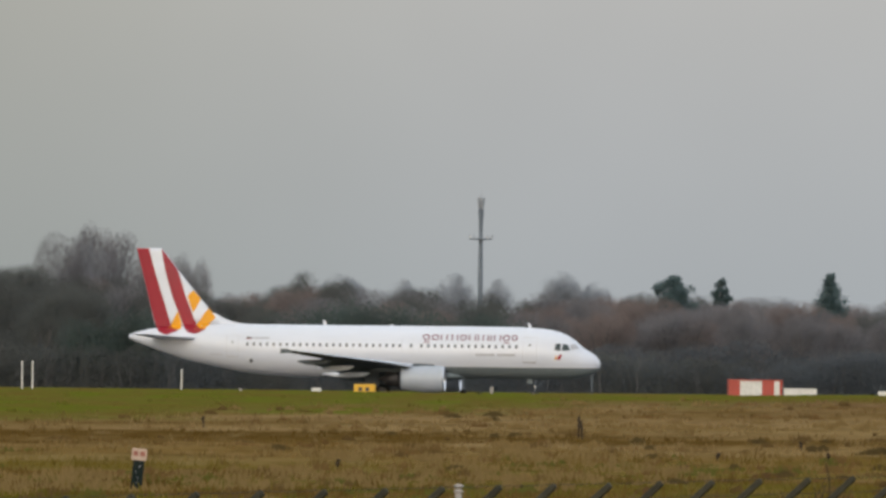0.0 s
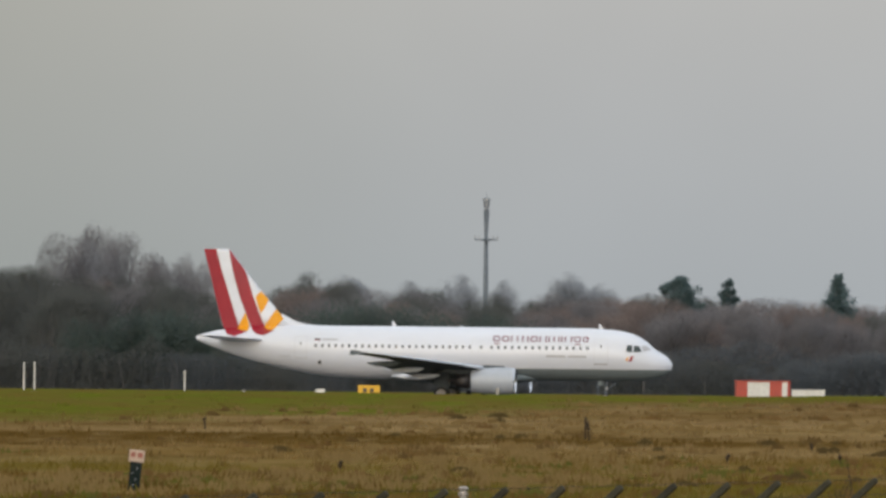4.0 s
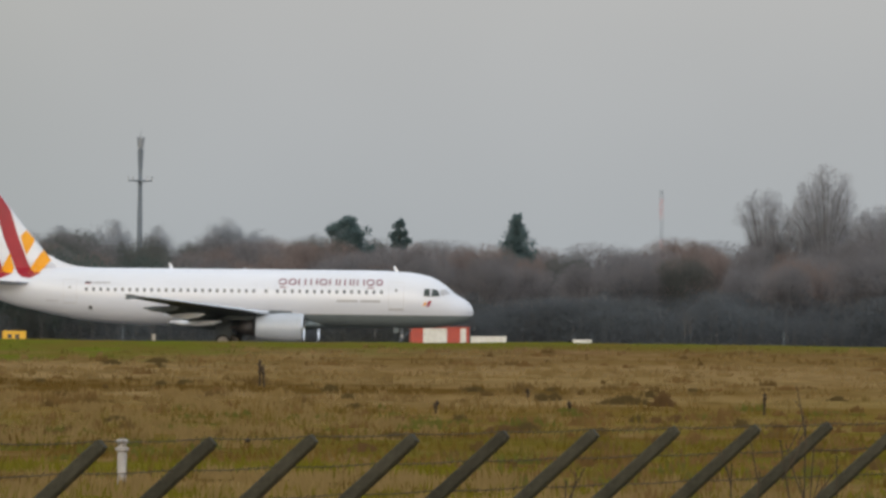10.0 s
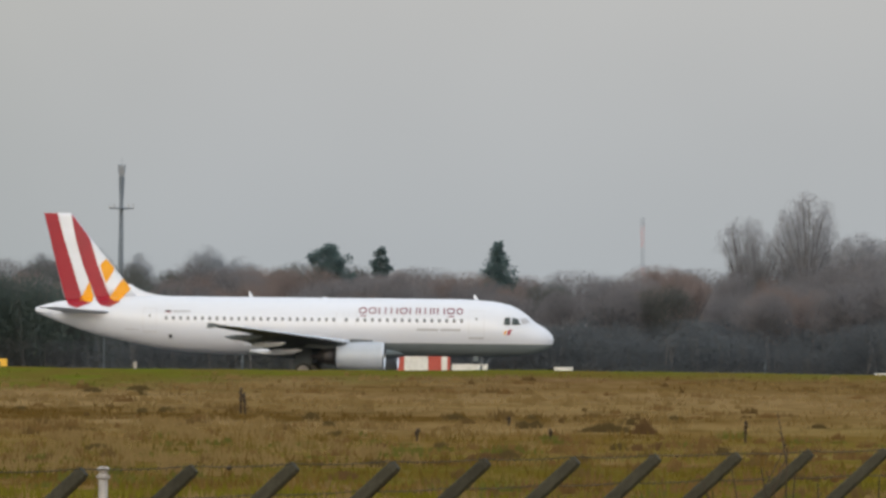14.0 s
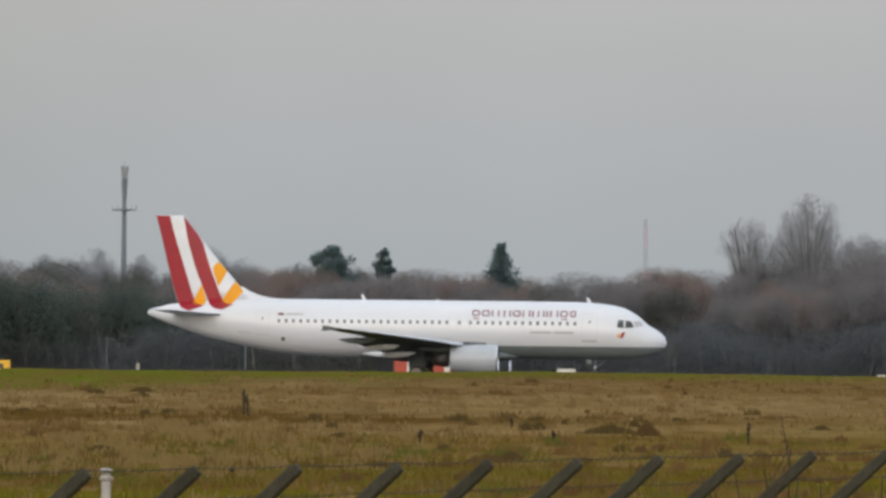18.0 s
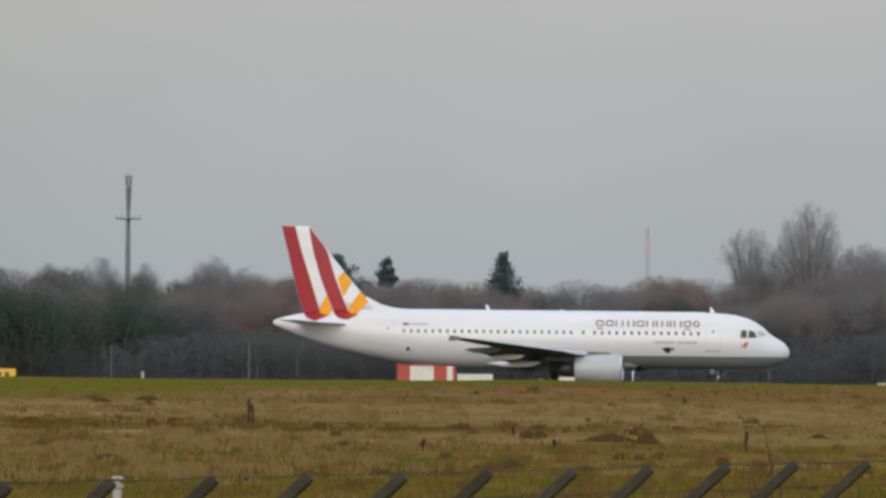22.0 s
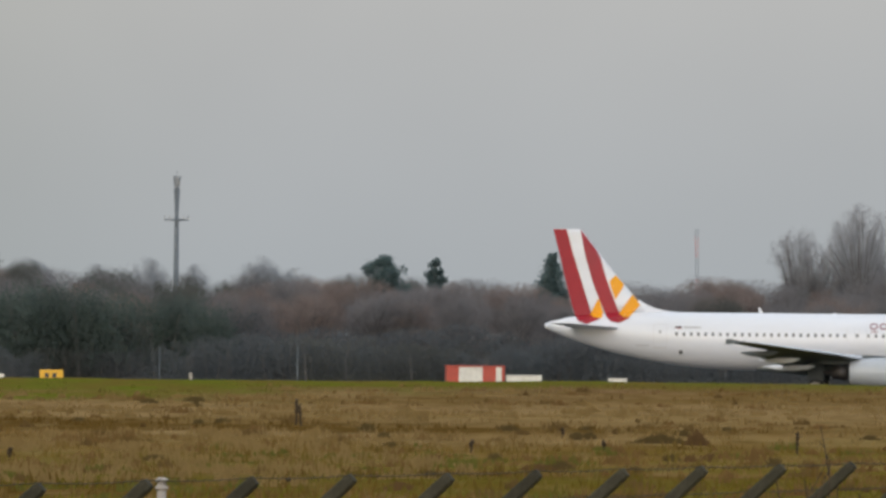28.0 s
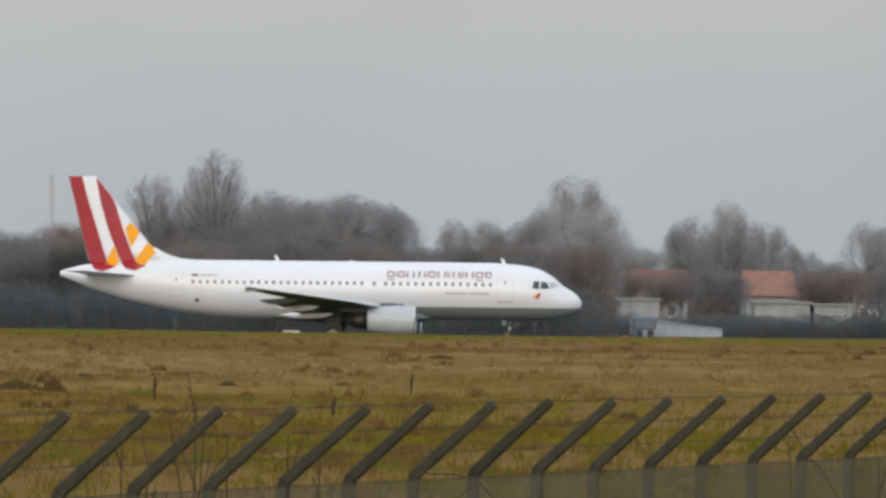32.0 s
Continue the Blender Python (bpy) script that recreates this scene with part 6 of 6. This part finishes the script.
def build_shed():
    y = 1055
    p, q = at(1958, 0, y), at(2112, 0, y)
    w = q.x - p.x
    he, hr = tall(268, y), tall(250, y)
    ob = thing("metal_shed", Matrix.Translation((p.x, y, 0)), "low blue-grey metal shed with a sloping roof", "shed", "houses behind the airfield")
    v = [(0, 0, -0.1), (w, 0, -0.1), (w, 8, -0.1), (0, 8, -0.1), (0, 0, hr), (w * 0.45, 0, hr - 0.4), (w, 0, he), (w, 8, he), (w * 0.45, 8, hr - 0.4), (0, 8, hr)]
    f = [(0, 1, 6, 5, 4), (1, 2, 7, 6), (2, 3, 9, 8, 7), (3, 0, 4, 9), (4, 5, 8, 9), (5, 6, 7, 8)]
    part("wall", (v, f), SHED_BLUE, ob)
    n = 16
    for i in range(n):
        x = (i + 0.5) * w / n
        part("rib", boxed((x - 0.04, -0.04, 0), (x + 0.04, 0.01, he - 0.1)), SHED_BLUE, ob)
    part("gutter", tube(((0, -0.08, hr - 0.1), (w * 0.45, -0.08, hr - 0.5), (w, -0.08, he - 0.02)), (0.07, 0.07, 0.07), 6), STEEL, ob)
    p = at(1955, 0, y - 6)
    tr = thing("covered_trailer", Matrix.Translation((p.x, y - 6, 0)), "trailer under a dark blue tarpaulin before the shed", "trailer")
    part("cover", boxed((0, 0, 0.55), (1.9, 2.0, 1.65), 0.18), DARK_BLUE, tr, "dark blue tarpaulin")
    part("bed", boxed((0, 0.05, 0.42), (1.9, 1.95, 0.56), 0.02), STEEL, tr)
    for x in (0.5, 1.4):
        part("wheel", loft([[Vector((x + 0.3 * math.cos(a), yy, 0.3 + 0.3 * math.sin(a))) for a in [2 * math.pi * i / 14 for i in range(14)]] for yy in (0.0, 0.2)]), TYRE, tr)


def build_white_block():
    y = 1150
    p, q = at(2560, 0, y), at(2690, 0, y)
    w, h = q.x - p.x, tall(185, y)
    ob = thing("office_block", Matrix.Translation((p.x, y, 0)), "white flat-roofed building with dark windows", "building", "houses behind the airfield")
    part("wall", boxed((0, 0, -0.1), (w, 9, h), 0.03), WHITE_PAINT, ob)
    part("upper_storey", boxed((0.4, 0.6, h - 0.02), (w * 0.45, 7, h + 1.1), 0.03), WHITE_PAINT, ob)
    part("parapet", boxed((-0.1, -0.1, h - 0.05), (w + 0.1, 9.1, h + 0.1), 0.02), STEEL, ob)
    for i in range(3):
        for j in range(2):
            x, z = (0.2 + 0.3 * i) * w, 0.9 + j * 2.0
            win = part("window", boxed((x - 0.5, -0.03, z), (x + 0.5, 0.02, z + 1.1), 0.01), STEEL, ob)
            part("pane", boxed((x - 0.43, -0.045, z + 0.07), (x + 0.43, -0.035, z + 1.03)), CABIN_GLASS, win)


build_shed()
build_white_block()

# ---------------------------------------------------------------- crows


def build_crow():
    crow = thing("crow", Matrix(), "black crow in flight low over the field", "bird", "crows over the field")
    rr = [[Vector((x, w * math.cos(a), w * math.sin(a))) for a in [2 * math.pi * i / 8 for i in range(8)]] for x, w in ((0.38, 0.02), (0.31, 0.07), (0.20, 0.09), (0.03, 0.14), (-0.17, 0.11), (-0.30, 0.06), (-0.48, 0.08))]
    part("body", loft(rr), FEATHER, crow, "", True)
    part("beak", tube(((0.37, 0, 0.0), (0.47, 0, -0.02)), (0.026, 0.006), 6), DARK_METAL, crow)
    wings = []
    for s in (-1, 1):
        pts = [(0.15, 0.07), (0.20, 0.34), (0.09, 0.64), (-0.15, 0.72), (-0.17, 0.50), (-0.20, 0.3), (-0.18, 0.07)]
        lo = [Vector((x, s * y, -0.015)) for x, y in pts]
        hi = [Vector((x, s * y, 0.015)) for x, y in pts]
        w = part("wing", loft([lo, hi] if s > 0 else [hi, lo]), FEATHER, crow)
        wings.append((w, s))
    return crow, wings


CROWS = []
first_crow, first_wings = build_crow()
CROWS.append((first_crow, first_wings))
for _ in range(6):
    c = copy_thing(first_crow, Matrix())
    CROWS.append((c, [(o, s) for o, s in zip([o for o in c.children if o.name.startswith("wing")], (-1, 1))]))


def motions():
    # the airliner: seconds and the bearing of its nose
    rows = ((0, 235), (1, 263), (2, 295), (3, 326.5), (4.2, 367.5), (5.5, 415), (6.5, 451.5), (7.5, 490.5), (8.5, 528.5), (9.5, 569), (10.5, 612), (11.5, 655), (12.5, 699), (13.5, 743), (14.5, 789), (15.5, 837), (16.5, 886), (17.5, 935.5), (18.5, 986), (19.5, 1036.5), (20.5, 1091), (21.5, 1148), (22.5, 1208), (23.5, 1271.5), (24.5, 1337.5), (25.5, 1404), (26.5, 1472), (27.5, 1541), (28.5, 1612), (29.5, 1683), (30.5, 1751), (31.5, 1825), (32, 1862))
    heading = radians(-4.6)
    start = None
    poses, way = [], []
    for t, ax in rows:
        x = (ax - 560) / F * 900
        start = x if start is None else start
        y = 897.5 + (x - start) * math.tan(heading)
        x = x * y / 900
        poses.append((t, Matrix.Translation((x, y, 0.035)) @ Matrix.Rotation(heading, 4, "Z")))
        way.append((t, (x - start) / math.cos(heading)))
    walk(AIRLINER, poses)
    for wheel, radius in WHEELS:
        turns = []
        home = wheel.location.copy()
        for (t0, s0), (t1, s1) in zip(way, way[1:]):
            n = max(1, math.ceil(abs(s1 - s0) / radius / 1.1))
            turns += [(t0 + (t1 - t0) * i / n, s0 + (s1 - s0) * i / n) for i in range(n)]
        turns.append(way[-1])
        walk(wheel, [(t, Matrix.Translation(home) @ Matrix.Rotation(s / radius, 4, "Y")) for t, s in turns])
    # crows: bearing and fall at times, distance
    flights = (
        (866, ((0, 1066, 290), (21.0, 1064, 289), (21.2, 1056, 279), (21.4, 1047, 265), (21.6, 1029, 248), (21.8, 994, 235), (22.2, 921, 212), (22.5, 842, 203), (22.8, 756, 180), (23.1, 654, 185), (23.4, 546, 206), (23.7, 448, 228), (24.0, 335, 200), (24.3, 265, 185), (26, -250, 120), (32, -2400, -200))),
        (870, ((0, 946, 290), (21.4, 944, 289), (21.6, 938, 280), (21.8, 929, 267), (22.5, 830, 250), (23.1, 680, 225), (23.4, 555, 215), (24.0, 335, 240), (26, -300, 190), (32, -2400, 0))),
        (868, ((0, 762, 290), (22.1, 760, 289), (22.5, 720, 252), (22.8, 540, 240), (23.4, 440, 240), (23.7, 385, 238), (24.0, 268, 234), (24.3, 150, 215), (26, -360, 120), (32, -2500, -100))),
        (872, ((0, 690, 290), (22.3, 688, 289), (22.8, 640, 255), (23.4, 410, 246), (24.0, 306, 248), (24.5, 130, 230), (26, -400, 150), (32, -2500, -50))),
        (870, ((0, 0, 290), (6.3, -2, 289), (6.6, -35, 273), (6.8, -91, 261), (7.0, -172, 252), (7.2, -250, 250), (7.5, -386, 234), (7.8, -520, 208), (8.1, -640, 180), (10, -1500, 60), (32, -4000, -800))),
        (866, ((0, 1500, 290), (4.6, 1498, 289), (5.8, 860, 272), (6.4, 714, 275), (6.8, 654, 272), (7.2, 563, 264), (7.6, 425, 264), (7.8, 358, 262), (8.1, 225, 267), (8.35, 86, 270), (8.5, 34, 258), (8.7, -50, 250), (9.0, -190, 228), (9.6, -495, 160), (11, -1250, 40), (32, -4000, -800))),
        (868, ((0, -30, 290), (8.15, -32, 289), (8.35, -75, 276), (8.5, -126, 266), (9.3, -440, 190), (10.5, -980, 80), (32, -4200, -800))),
    )
    for (crow, wings), (dist, rows) in zip(CROWS, flights):
        walk(crow, [(t, Matrix.Translation(at(ax, ay, dist)) @ Matrix.Rotation(radians(172), 4, "Z")) for t, ax, ay in rows])
        for w, s in wings:
            beat = []
            for i in range(129):
                a = 42 * math.sin(i * math.pi / 2 + dist) + 12
                beat.append((i * 0.25, pose(0, 0, 0.02, s * a, 0, 0)))
            walk(w, beat)


motions()
